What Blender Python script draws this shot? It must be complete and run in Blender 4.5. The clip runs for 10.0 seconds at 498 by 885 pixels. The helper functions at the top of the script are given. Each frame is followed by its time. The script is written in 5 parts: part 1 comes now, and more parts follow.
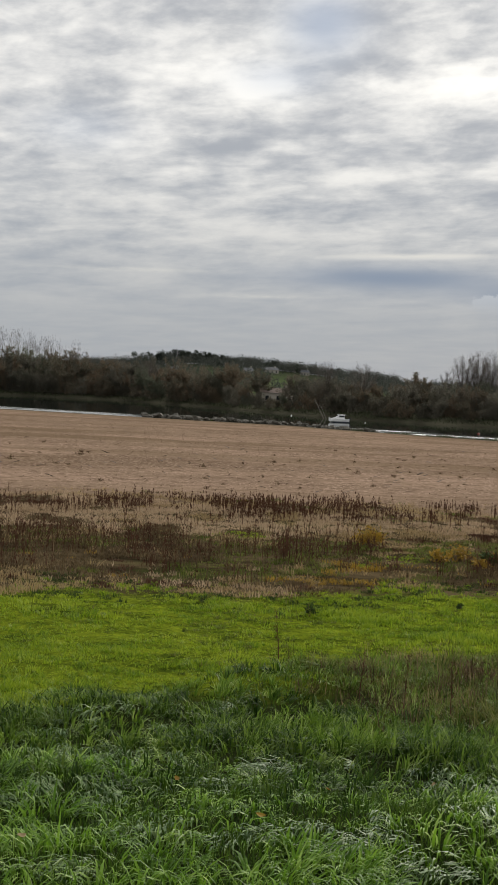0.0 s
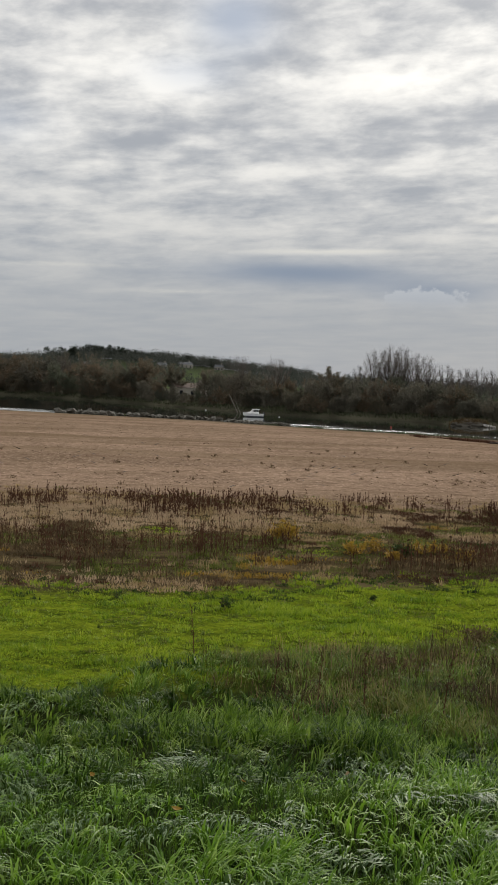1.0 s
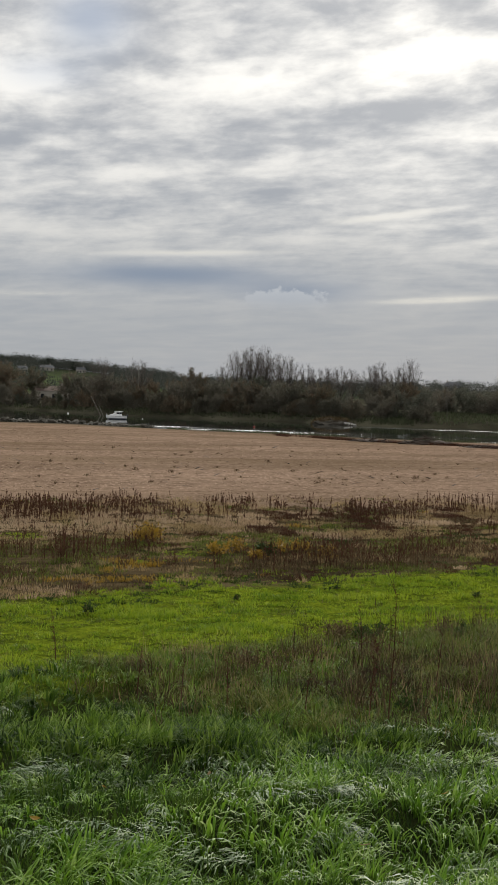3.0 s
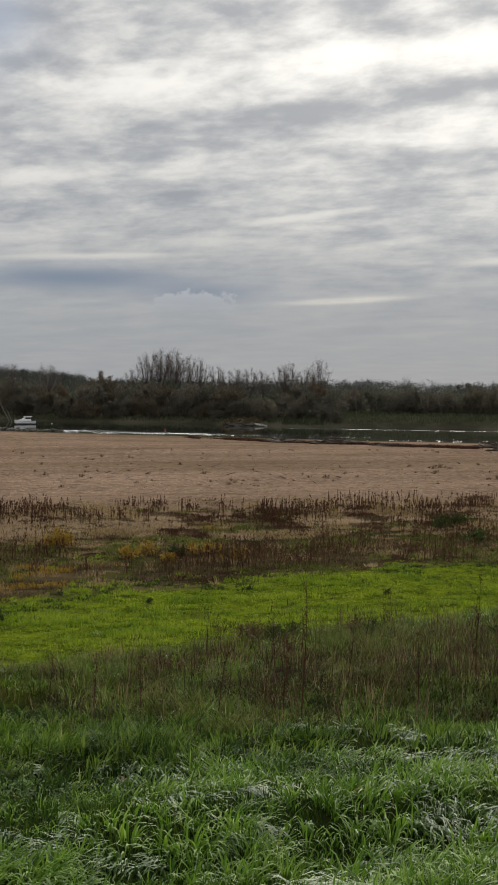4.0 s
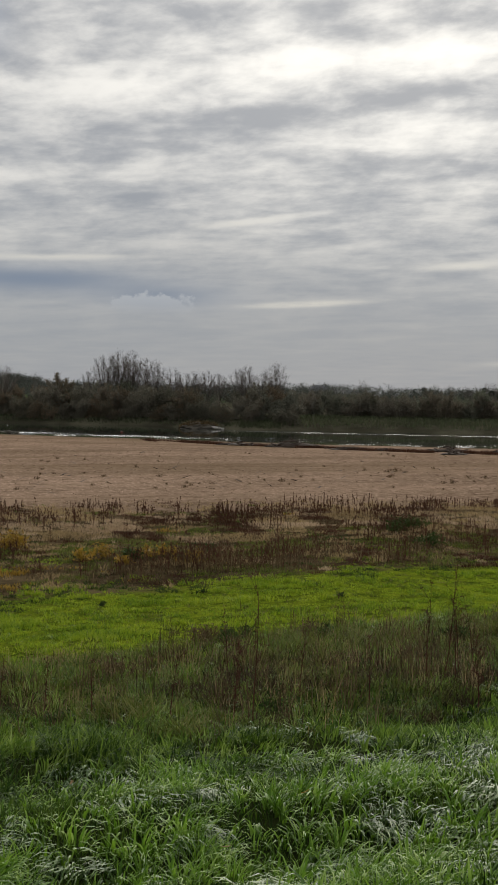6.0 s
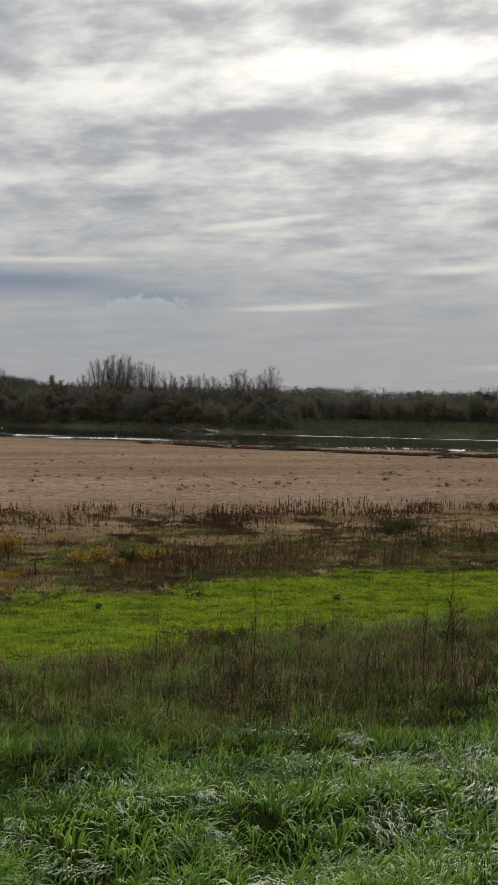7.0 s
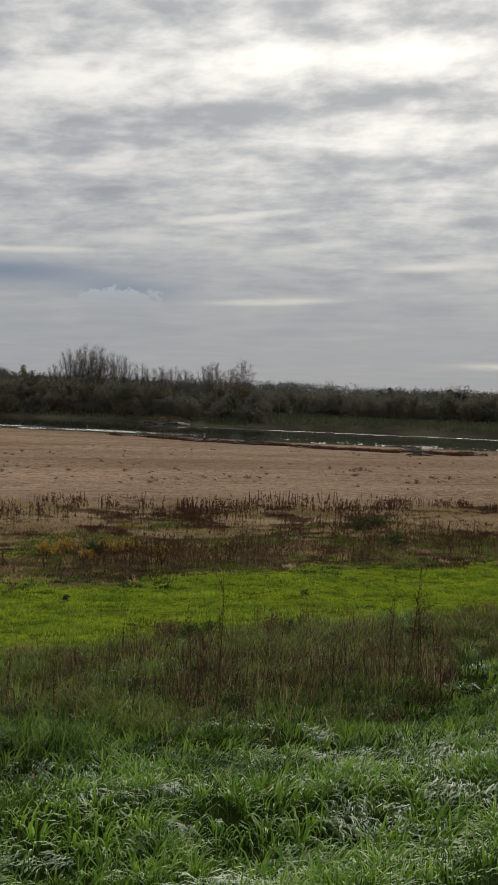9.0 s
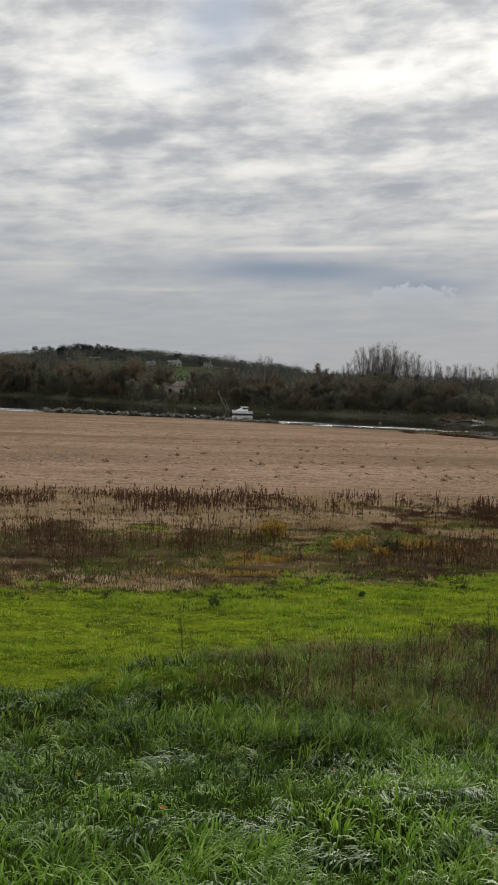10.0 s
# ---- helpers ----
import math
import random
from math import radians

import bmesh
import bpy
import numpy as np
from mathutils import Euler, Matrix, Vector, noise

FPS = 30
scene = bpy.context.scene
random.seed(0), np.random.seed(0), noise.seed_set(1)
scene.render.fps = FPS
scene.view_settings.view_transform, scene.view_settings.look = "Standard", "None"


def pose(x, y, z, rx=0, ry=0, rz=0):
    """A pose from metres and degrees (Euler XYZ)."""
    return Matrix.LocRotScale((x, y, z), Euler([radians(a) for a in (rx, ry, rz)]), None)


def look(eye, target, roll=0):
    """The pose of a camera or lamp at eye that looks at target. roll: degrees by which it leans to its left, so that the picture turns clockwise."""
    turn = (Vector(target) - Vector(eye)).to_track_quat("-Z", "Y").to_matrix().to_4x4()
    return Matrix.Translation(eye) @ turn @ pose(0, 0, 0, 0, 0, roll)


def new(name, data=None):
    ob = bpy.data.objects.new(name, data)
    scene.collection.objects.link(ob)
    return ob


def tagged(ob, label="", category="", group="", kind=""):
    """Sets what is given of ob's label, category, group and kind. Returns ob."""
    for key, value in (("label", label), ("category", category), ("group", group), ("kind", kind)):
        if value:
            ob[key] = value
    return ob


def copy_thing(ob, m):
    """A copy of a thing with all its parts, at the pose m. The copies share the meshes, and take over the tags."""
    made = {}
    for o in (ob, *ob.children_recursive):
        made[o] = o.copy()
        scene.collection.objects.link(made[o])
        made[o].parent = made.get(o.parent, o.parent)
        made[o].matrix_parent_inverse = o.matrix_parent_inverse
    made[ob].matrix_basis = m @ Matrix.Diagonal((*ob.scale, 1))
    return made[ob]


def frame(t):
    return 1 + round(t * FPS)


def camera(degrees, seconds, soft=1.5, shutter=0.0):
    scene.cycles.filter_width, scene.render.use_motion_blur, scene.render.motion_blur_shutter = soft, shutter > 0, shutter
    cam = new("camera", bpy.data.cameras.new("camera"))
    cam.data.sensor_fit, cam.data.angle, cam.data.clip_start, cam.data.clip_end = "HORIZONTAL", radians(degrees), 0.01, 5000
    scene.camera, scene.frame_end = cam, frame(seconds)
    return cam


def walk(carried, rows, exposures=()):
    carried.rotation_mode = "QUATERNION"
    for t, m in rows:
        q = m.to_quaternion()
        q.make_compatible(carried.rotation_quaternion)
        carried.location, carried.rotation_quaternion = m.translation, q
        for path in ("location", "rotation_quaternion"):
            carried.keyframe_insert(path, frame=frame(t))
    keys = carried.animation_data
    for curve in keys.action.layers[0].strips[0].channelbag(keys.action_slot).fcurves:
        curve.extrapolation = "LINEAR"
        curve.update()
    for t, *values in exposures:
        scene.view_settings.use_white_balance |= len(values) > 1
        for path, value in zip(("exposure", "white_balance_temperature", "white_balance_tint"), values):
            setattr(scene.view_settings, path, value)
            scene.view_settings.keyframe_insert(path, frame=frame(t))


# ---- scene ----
cam = camera(23.53, 10.0, 1.2)
# seconds, eye x y z, yaw to the left, pitch up, roll
ROWS = [
    (0, 0, 0, 7.5, 0, -2.78, 2.5),
    (0.5, 0.005, -0.022, 7.504, -2.95, -2.81, 2.22),
    (1, 0.015, -0.04, 7.5, -4.1, -2.86, 2.28),
    (1.5, 0.055, -0.057, 7.508, -5.84, -2.69, 2.45),
    (2, 0.112, -0.046, 7.496, -8.69, -2.61, 2.33),
    (2.2, 0.116, -0.045, 7.497, -9.1, -2.57, 2.1),
    (3.3, 0.124, -0.034, 7.505, -12, -2.6, 1.15),
    (3.5, 0.127, -0.033, 7.507, -13.25, -2.56, 0.97),
    (4, 0.166, -0.054, 7.506, -14.83, -2.44, 0.47),
    (4.5, 0.19, -0.06, 7.505, -15.36, -2.44, 0.48),
    (5, 0.208, -0.09, 7.507, -15.64, -2.45, 0.65),
    (5.5, 0.233, -0.106, 7.517, -16.25, -2.35, 0.76),
    (5.7, 0.232, -0.105, 7.516, -16.71, -2.36, 0.7),
    (6.8, 0.179, -0.083, 7.503, -17.02, -2.11, 0.95),
    (7, 0.176, -0.081, 7.501, -17.15, -2.13, 0.98),
    (7.5, 0.17, -0.076, 7.5, -17.43, -2.16, 1.24),
    (8, 0.159, -0.067, 7.502, -17.95, -2.2, 1.67),
    (8.5, 0.165, -0.071, 7.501, -18.37, -2.29, 2.03),
    (9, 0.19, -0.071, 7.497, -18.54, -2.38, 2.06),
    (9.5, 0.154, -0.051, 7.498, -16.02, -2.58, 2.22),
    (9.6, 0.139, -0.048, 7.499, -13.85, -2.66, 2.12),
    (9.7, 0.124, -0.045, 7.5, -11.05, -2.73, 2.03),
    (9.8, 0.108, -0.041, 7.501, -8.04, -2.84, 1.6),
    (9.9, 0.093, -0.038, 7.502, -6.21, -2.85, 1.5),
    (10, 0.078, -0.035, 7.503, -4.6, -2.96, 1.74),
]
walk(cam, [(t, pose(x, y, z, 0, 0, yaw) @ pose(0, 0, 0, 90 + pitch, 0, 0) @ pose(0, 0, 0, 0, 0, roll)) for t, x, y, z, yaw, pitch, roll in ROWS],
     [(0, 0.0), (1, -0.05), (2, -0.05), (3.3, -0.08), (4.0, -0.25), (4.5, -0.3), (5.5, -0.3), (7, -0.25), (9, -0.28), (9.5, -0.24), (10, -0.06)])

# ---- sky and sun ----
SUN_AZ, SUN_EL = 26.0, 24.0            # degrees to the right of +y, and above the horizon
world = bpy.data.worlds.new("sky")
scene.world = world
world.use_nodes = True


class Nodes:
    """Short hand for building node trees."""

    def __init__(self, tree):
        self.tree = tree
        tree.nodes.clear()

    def add(self, kind, **values):
        n = self.tree.nodes.new(kind)
        for key, value in values.items():
            if key in n.inputs:
                self.put(n.inputs[key], value)
        return n

    def put(self, socket, value):
        if hasattr(value, "links") or isinstance(value, bpy.types.NodeSocket):
            self.tree.links.new(value, socket)
        else:
            socket.default_value = value

    def math(self, op, a, b=0.0, c=0.0, clamp=False):
        n = self.tree.nodes.new("ShaderNodeMath")
        n.operation, n.use_clamp = op, clamp
        for i, v in enumerate((a, b, c)):
            self.put(n.inputs[i], v)
        return n.outputs[0]

    def span(self, v, a, b, lo=0.0, hi=1.0):
        n = self.tree.nodes.new("ShaderNodeMapRange")
        n.interpolation_type = "SMOOTHSTEP"
        for i, w in enumerate((v, a, b, lo, hi)):
            self.put(n.inputs[i], w)
        return n.outputs[0]

    def mix(self, f, a, b):
        n = self.tree.nodes.new("ShaderNodeMix")
        n.data_type = "RGBA"
        self.put(n.inputs[0], f)
        self.put(n.inputs[6], a)
        self.put(n.inputs[7], b)
        return n.outputs[2]

    def noise(self, vec, scale, detail=3.0, rough=0.5, warp=0.0):
        n = self.tree.nodes.new("ShaderNodeTexNoise")
        if vec is not None:
            self.put(n.inputs["Vector"], vec)
        n.inputs["Scale"].default_value, n.inputs["Detail"].default_value = scale, detail
        n.inputs["Roughness"].default_value, n.inputs["Distortion"].default_value = rough, warp
        return n.outputs["Fac"]

    def scaled(self, vec, s, shift=(0, 0, 0), turn=0.0):
        n = self.tree.nodes.new("ShaderNodeMapping")
        self.put(n.inputs["Vector"], vec)
        n.inputs["Scale"].default_value, n.inputs["Location"].default_value = s, shift
        n.inputs["Rotation"].default_value = (0, 0, radians(turn))
        return n.outputs[0]

    def split(self, vec):
        n = self.tree.nodes.new("ShaderNodeSeparateXYZ")
        self.put(n.inputs[0], vec)
        return n.outputs

    def join(self, x, y, z):
        n = self.tree.nodes.new("ShaderNodeCombineXYZ")
        for i, v in enumerate((x, y, z)):
            self.put(n.inputs[i], v)
        return n.outputs[0]


def rgb(r, g, b):
    return (r, g, b, 1.0)


W = Nodes(world.node_tree)
way = W.add("ShaderNodeTexCoord").outputs["Generated"]
wx, wy, wz = W.split(way)
up = W.math("MAXIMUM", wz, 0.0)
lift = W.math("ADD", up, 0.09)
u, v = W.math("DIVIDE", wx, lift), W.math("DIVIDE", wy, lift)
el = W.math("MULTIPLY", W.math("ARCSINE", wz), 57.2958)                   # elevation, degrees
az = W.math("MULTIPLY", W.math("ARCTAN2", wx, wy), 57.2958)               # azimuth to the right of +y
# the cloud streets run away to the right: along and across them
along = W.math("SUBTRACT", W.math("MULTIPLY", u, 0.788), W.math("MULTIPLY", v, 0.616))
across = W.math("ADD", W.math("MULTIPLY", u, 0.616), W.math("MULTIPLY", v, 0.788))


def streets(k, shift, scale, detail, rough, warp):
    return W.noise(W.join(W.math("ADD", W.math("MULTIPLY", along, k), shift), across, shift), scale, detail, rough, warp)


def soft_patch(a, e, wa, we, tilt=0.0):
    """1 at a bearing and elevation, fading over its half widths; tilt: degrees up for each degree to the right."""
    off = W.math("SUBTRACT", az, a)
    da = W.math("DIVIDE", off, wa)
    de = W.math("DIVIDE", W.math("SUBTRACT", W.math("SUBTRACT", el, e), W.math("MULTIPLY", off, tilt)), we)
    r2 = W.math("ADD", W.math("MULTIPLY", da, da), W.math("MULTIPLY", de, de))
    return W.math("EXPONENT", W.math("MULTIPLY", r2, -1.0))


def summed(values):
    t = values[0]
    for k in values[1:]:
        t = W.math("ADD", t, k)
    return t


big = streets(0.6, 3.1, 1.5, 2, 0.5, 0.6)
mid = streets(0.75, 7.4, 3.9, 3, 0.5, 0.35)
fine = streets(0.8, 1.7, 11.0, 3, 0.55, 0.3)
fine = W.math("MULTIPLY", W.math("SUBTRACT", fine, 0.5), W.span(el, 3.0, 9.0, 0.02, 0.15))
mid = W.math("MULTIPLY", W.math("SUBTRACT", mid, 0.5), W.span(el, 2.0, 8.0, 0.11, 0.25))
big = W.math("MULTIPLY", W.math("SUBTRACT", big, 0.5), W.span(el, 1.0, 8.0, 0.06, 0.26))
puff = W.noise(W.join(W.math("MULTIPLY", az, 0.45), W.math("SUBTRACT", el, W.math("MULTIPLY", az, 0.09)), 3.0), 0.8, 5, 0.58, 0.15)
puff = W.math("MULTIPLY", W.math("SUBTRACT", puff, 0.5), W.span(el, 1.5, 8.0, 0.06, 0.34))
lump = summed([0.475, big, mid, fine, puff])
# bright breaks and darker banks: bearing, elevation, half widths, tilt, weight
BREAKS = ((9.5, 13.9, 3.2, 1.0, 0.10, 0.12), (17.5, 15.3, 4.0, 0.7, 0.12, 0.12), (26.0, 15.7, 3.4, 0.8, 0.04, 0.2), (0.0, 13.8, 1.7, 0.6, 0.2, 0.09), (5.3, 10.0, 2.2, 0.35, 0.08, 0.11),
          (16.8, 8.2, 2.2, 0.16, 0.12, 0.17), (19.4, 4.35, 2.4, 0.13, 0.05, 0.22), (27.3, 6.2, 2.6, 0.2, 0.05, 0.14), (7.5, 6.3, 3.4, 0.13, 0.04, 0.16), (31.0, 1.6, 2.5, 0.15, 0.0, 0.2))
BANKS = ((12.0, 11.3, 4.0, 0.55, 0.14, -0.09), (18.2, 13.2, 3.2, 0.5, 0.14, -0.11), (24.8, 14.0, 2.6, 0.45, 0.08, -0.14), (13.5, 17.1, 2.8, 0.5, 0.1, -0.07), (19.6, 17.7, 2.6, 0.5, 0.1, -0.09),
         (-0.9, 11.2, 2.2, 0.5, 0.28, -0.12), (3.4, 14.8, 2.4, 0.5, 0.2, -0.1), (-8.0, 13.2, 2.6, 1.0, 0.1, -0.07), (8.0, 9.0, 3.2, 0.35, 0.07, -0.07), (26.5, 10.4, 2.6, 0.5, 0.08, -0.06))
lump = summed([lump, *(W.math("MULTIPLY", soft_patch(a, e, wa, we, tilt), k) for a, e, wa, we, tilt, k in BREAKS + BANKS)])
body = W.span(lump, 0.33, 0.64)
# glow of the veiled sun
sun_way = Vector((math.sin(radians(SUN_AZ)) * math.cos(radians(SUN_EL)), math.cos(radians(SUN_AZ)) * math.cos(radians(SUN_EL)), math.sin(radians(SUN_EL))))
dot = W.tree.nodes.new("ShaderNodeVectorMath")
dot.operation = "DOT_PRODUCT"
W.put(dot.inputs[0], way)
dot.inputs[1].default_value = sun_way
near_sun = W.span(dot.outputs["Value"], 0.93, 1.0)
level = W.span(el, 1.0, 15.0, 0.0, 1.0)
dark = W.mix(level, rgb(0.33, 0.365, 0.415), rgb(0.43, 0.45, 0.485))
light = W.mix(level, rgb(0.495, 0.50, 0.50), rgb(1.08, 1.055, 1.0))
cloud = W.mix(body, dark, light)
slate = W.math("MULTIPLY", summed([soft_patch(6.3, 5.3, 5.2, 0.6, 0.01), W.math("MULTIPLY", soft_patch(12.8, 4.6, 3.6, 0.6), 0.75)]), 1.0, clamp=True)
cloud = W.mix(slate, cloud, rgb(0.25, 0.305, 0.395))
# pale streaks where the cloud thins low down
thin = summed([W.math("MULTIPLY", soft_patch(a, e, wa, we, tilt), k) for a, e, wa, we, tilt, k in (
    (19.4, 4.35, 2.6, 0.13, 0.05, 0.75), (31.0, 1.6, 2.4, 0.14, 0.0, 0.7), (7.5, 6.35, 3.4, 0.10, 0.03, 0.5), (27.5, 6.2, 2.6, 0.18, 0.04, 0.55), (16.8, 8.2, 2.0, 0.14, 0.12, 0.55), (0.3, 4.2, 2.2, 0.09, 0.03, 0.35), (-6.0, 5.2, 4.0, 0.1, 0.02, 0.3))])
ragged = W.noise(W.join(W.math("MULTIPLY", az, 0.5), W.math("MULTIPLY", el, 3.0), 7.0), 1.5, 3, 0.6)
cloud = W.mix(W.math("MULTIPLY", thin, W.span(ragged, 0.3, 0.6, 0.35, 1.0), clamp=True), cloud, rgb(0.80, 0.775, 0.70))
# a small heaped cloud under the slate bank, and one further off
heap_edge = W.math("MULTIPLY", W.math("SUBTRACT", W.noise(W.join(az, W.math("MULTIPLY", el, 1.3), 0.0), 1.9, 4, 0.55), 0.5), 1.1)
heap = W.span(summed([soft_patch(12.1, 4.15, 2.5, 0.75), W.math("MULTIPLY", soft_patch(29.2, 3.2, 1.0, 0.45), 0.9), heap_edge]), 0.42, 0.68)
heap = W.math("MULTIPLY", heap, W.span(el, 3.6, 4.8, 0.0, 0.85))
cloud = W.mix(heap, cloud, rgb(0.50, 0.53, 0.57))
cloud = W.mix(W.math("MULTIPLY", summed([soft_patch(2.7, 16.6, 1.7, 1.3), W.math("MULTIPLY", soft_patch(0.6, 14.2, 2.2, 0.8), 0.4), W.math("MULTIPLY", soft_patch(-8.5, 11.5, 2.5, 1.0), 0.25)]), 0.8, clamp=True), cloud, rgb(0.46, 0.55, 0.71))
glow = W.tree.nodes.new("ShaderNodeMix")
glow.data_type, glow.blend_type = "RGBA", "ADD"
W.put(glow.inputs[0], W.math("MULTIPLY", near_sun, W.math("ADD", 0.35, W.math("MULTIPLY", body, 0.65))))
W.put(glow.inputs[6], cloud)
glow.inputs[7].default_value = rgb(0.30, 0.285, 0.25)
sky = W.tree.nodes.new("ShaderNodeTexSky")
sky.sky_type, sky.sun_disc = "NISHITA", False
sky.sun_elevation, sky.sun_rotation = radians(SUN_EL), radians(SUN_AZ)
clear = W.add("ShaderNodeBackground", Color=sky.outputs[0], Strength=0.06)
veil = W.add("ShaderNodeBackground", Color=glow.outputs[2], Strength=1.0)
cover = W.math("SUBTRACT", 0.97, W.math("MULTIPLY", soft_patch(2.6, 16.6, 2.4, 1.8), 0.45))
blend = W.tree.nodes.new("ShaderNodeMixShader")
W.put(blend.inputs[0], cover)
W.put(blend.inputs[1], clear.outputs[0])
W.put(blend.inputs[2], veil.outputs[0])
W.put(W.add("ShaderNodeOutputWorld").inputs[0], blend.outputs[0])

sun = new("sun", bpy.data.lights.new("sun", "SUN"))
sun.data.energy, sun.data.angle, sun.data.color = 3.0, radians(42), (1.0, 0.95, 0.86)
sun.matrix_world = look(sun_way * 50, (0, 0, 0))


# ---- materials ----
def material(name):
    m = bpy.data.materials.new(name)
    m.use_nodes = True
    return m, Nodes(m.node_tree)


def finish(N, color, rough=0.8, bump=None, strength=0.3, distance=0.05, spec=0.5, metal=0.0, through_light=0.0, through_color=None, alpha=None):
    p = N.tree.nodes.new("ShaderNodeBsdfPrincipled")
    N.put(p.inputs["Base Color"], color)
    N.put(p.inputs["Roughness"], rough)
    N.put(p.inputs["Specular IOR Level"], spec)
    N.put(p.inputs["Metallic"], metal)
    if bump is not None:
        b = N.tree.nodes.new("ShaderNodeBump")
        b.inputs["Strength"].default_value, b.inputs["Distance"].default_value = strength, distance
        N.put(b.inputs["Height"], bump)
        N.put(p.inputs["Normal"], b.outputs[0])
    out = p.outputs[0]
    if through_light > 0:
        t = N.tree.nodes.new("ShaderNodeBsdfTranslucent")
        N.put(t.inputs["Color"], through_color if through_color is not None else color)
        mx = N.tree.nodes.new("ShaderNodeMixShader")
        mx.inputs[0].default_value = through_light
        N.put(mx.inputs[1], out)
        N.put(mx.inputs[2], t.outputs[0])
        out = mx.outputs[0]
    N.put(N.tree.nodes.new("ShaderNodeOutputMaterial").inputs[0], out)
    return p


def plant(name, colors, rough=0.5, spec=0.3, through_light=0.3, patch=0.25):
    """Leaves and stems: a colour for each piece, drifting in patches."""
    m, N = material(name)
    geo = N.tree.nodes.new("ShaderNodeNewGeometry")
    ramp = N.tree.nodes.new("ShaderNodeValToRGB")
    while len(ramp.color_ramp.elements) < len(colors):
        ramp.color_ramp.elements.new(0.5)
    for i, (e, c) in enumerate(zip(ramp.color_ramp.elements, colors)):
        e.position, e.color = i / (len(colors) - 1), rgb(*c)
    at = N.noise(geo.outputs["Position"], patch, 3, 0.6)
    pick = N.math("ADD", N.math("MULTIPLY", geo.outputs["Random Per Island"], 0.6), N.math("MULTIPLY", N.span(at, 0.3, 0.7), 0.4))
    N.put(ramp.inputs[0], pick)
    finish(N, ramp.outputs[0], rough, spec=spec, through_light=through_light)
    return m


def tree_look(name, colors, through_light=0.15):
    """Far foliage and twigs: each tree has its own tint, each clump varies."""
    m, N = material(name)
    info, geo = N.tree.nodes.new("ShaderNodeObjectInfo"), N.tree.nodes.new("ShaderNodeNewGeometry")
    ramp = N.tree.nodes.new("ShaderNodeValToRGB")
    while len(ramp.color_ramp.elements) < len(colors):
        ramp.color_ramp.elements.new(0.5)
    for i, (e, c) in enumerate(zip(ramp.color_ramp.elements, colors)):
        e.position, e.color = i / (len(colors) - 1), rgb(*c)
    N.put(ramp.inputs[0], N.math("ADD", N.math("MULTIPLY", info.outputs["Random"], 0.75), N.math("MULTIPLY", geo.outputs["Random Per Island"], 0.25)))
    finish(N, ramp.outputs[0], 0.8, spec=0.2, through_light=through_light)
    return m


def plain(name, color, rough=0.6, metal=0.0, vary=0.15, scale=3.0, bump=0.1):
    m, N = material(name)
    c = N.tree.nodes.new("ShaderNodeTexCoord").outputs["Object"]
    a = N.noise(c, scale, 5, 0.6)
    lo, hi = [k * (1 - vary) for k in color], [min(1, k * (1 + vary)) for k in color]
    finish(N, N.mix(a, rgb(*lo), rgb(*hi)), N.span(a, 0, 1, rough - 0.08, rough + 0.08), N.noise(c, scale * 8, 3), bump, 0.02, metal=metal)
    return m


LONG_GRASS = plant("long_grass", [(0.030, 0.072, 0.009), (0.10, 0.21, 0.016), (0.19, 0.345, 0.03), (0.37, 0.50, 0.13)], 0.45, 0.2, 0.40, 1.2)
# the pale blade tones carry some of the sky's silver sheen as colour
BENT_GRASS = plant("bent_grass", [(0.035, 0.075, 0.02), (0.10, 0.175, 0.055), (0.18, 0.27, 0.095), (0.33, 0.41, 0.20)], 0.42, 0.18, 0.25, 1.2)
SLOPE_GRASS = plant("slope_grass", [(0.024, 0.056, 0.009), (0.09, 0.165, 0.018), (0.19, 0.295, 0.035), (0.36, 0.45, 0.14)], 0.5, 0.15, 0.32, 1.6)
# dark greens: the shade between the long tufts is put into the colour
SHADED_GRASS = plant("under_grass", [(0.009, 0.024, 0.004), (0.028, 0.062, 0.008), (0.07, 0.13, 0.013), (0.14, 0.20, 0.035)], 0.6, 0.1, 0.25, 1.0)
LAWN = plant("lawn", [(0.045, 0.095, 0.010), (0.155, 0.245, 0.016), (0.275, 0.365, 0.021), (0.39, 0.44, 0.045)], 0.6, 0.2, 0.4, 0.5)
STRAW = plant("straw", [(0.17, 0.115, 0.05), (0.28, 0.2, 0.1), (0.39, 0.295, 0.165), (0.34, 0.25, 0.09)], 0.8, 0.1, 0.4, 0.2)
PALE_STRAW = plant("pale_straw", [(0.3, 0.21, 0.125), (0.42, 0.31, 0.2), (0.52, 0.4, 0.27)], 0.85, 0.08, 0.4, 0.2)
DEAD_STEM = plant("dead_stem", [(0.045, 0.032, 0.017), (0.09, 0.063, 0.032), (0.15, 0.108, 0.056), (0.26, 0.195, 0.11)], 0.8, 0.1, 0.2, 0.4)
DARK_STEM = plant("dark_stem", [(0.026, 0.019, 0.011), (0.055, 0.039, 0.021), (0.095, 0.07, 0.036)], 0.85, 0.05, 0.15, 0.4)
RUST = plant("rust_seed", [(0.045, 0.022, 0.014), (0.085, 0.04, 0.024), (0.12, 0.062, 0.035)], 0.85, 0.08, 0.1, 0.4)
YELLOW = plant("yellow_leaf", [(0.2, 0.12, 0.02), (0.32, 0.2, 0.025), (0.4, 0.27, 0.04)], 0.6, 0.25, 0.3, 0.8)
WEED_GREEN = plant("weed_green", [(0.022, 0.038, 0.013), (0.046, 0.074, 0.02), (0.07, 0.10, 0.03)], 0.75, 0.06, 0.25, 0.8)
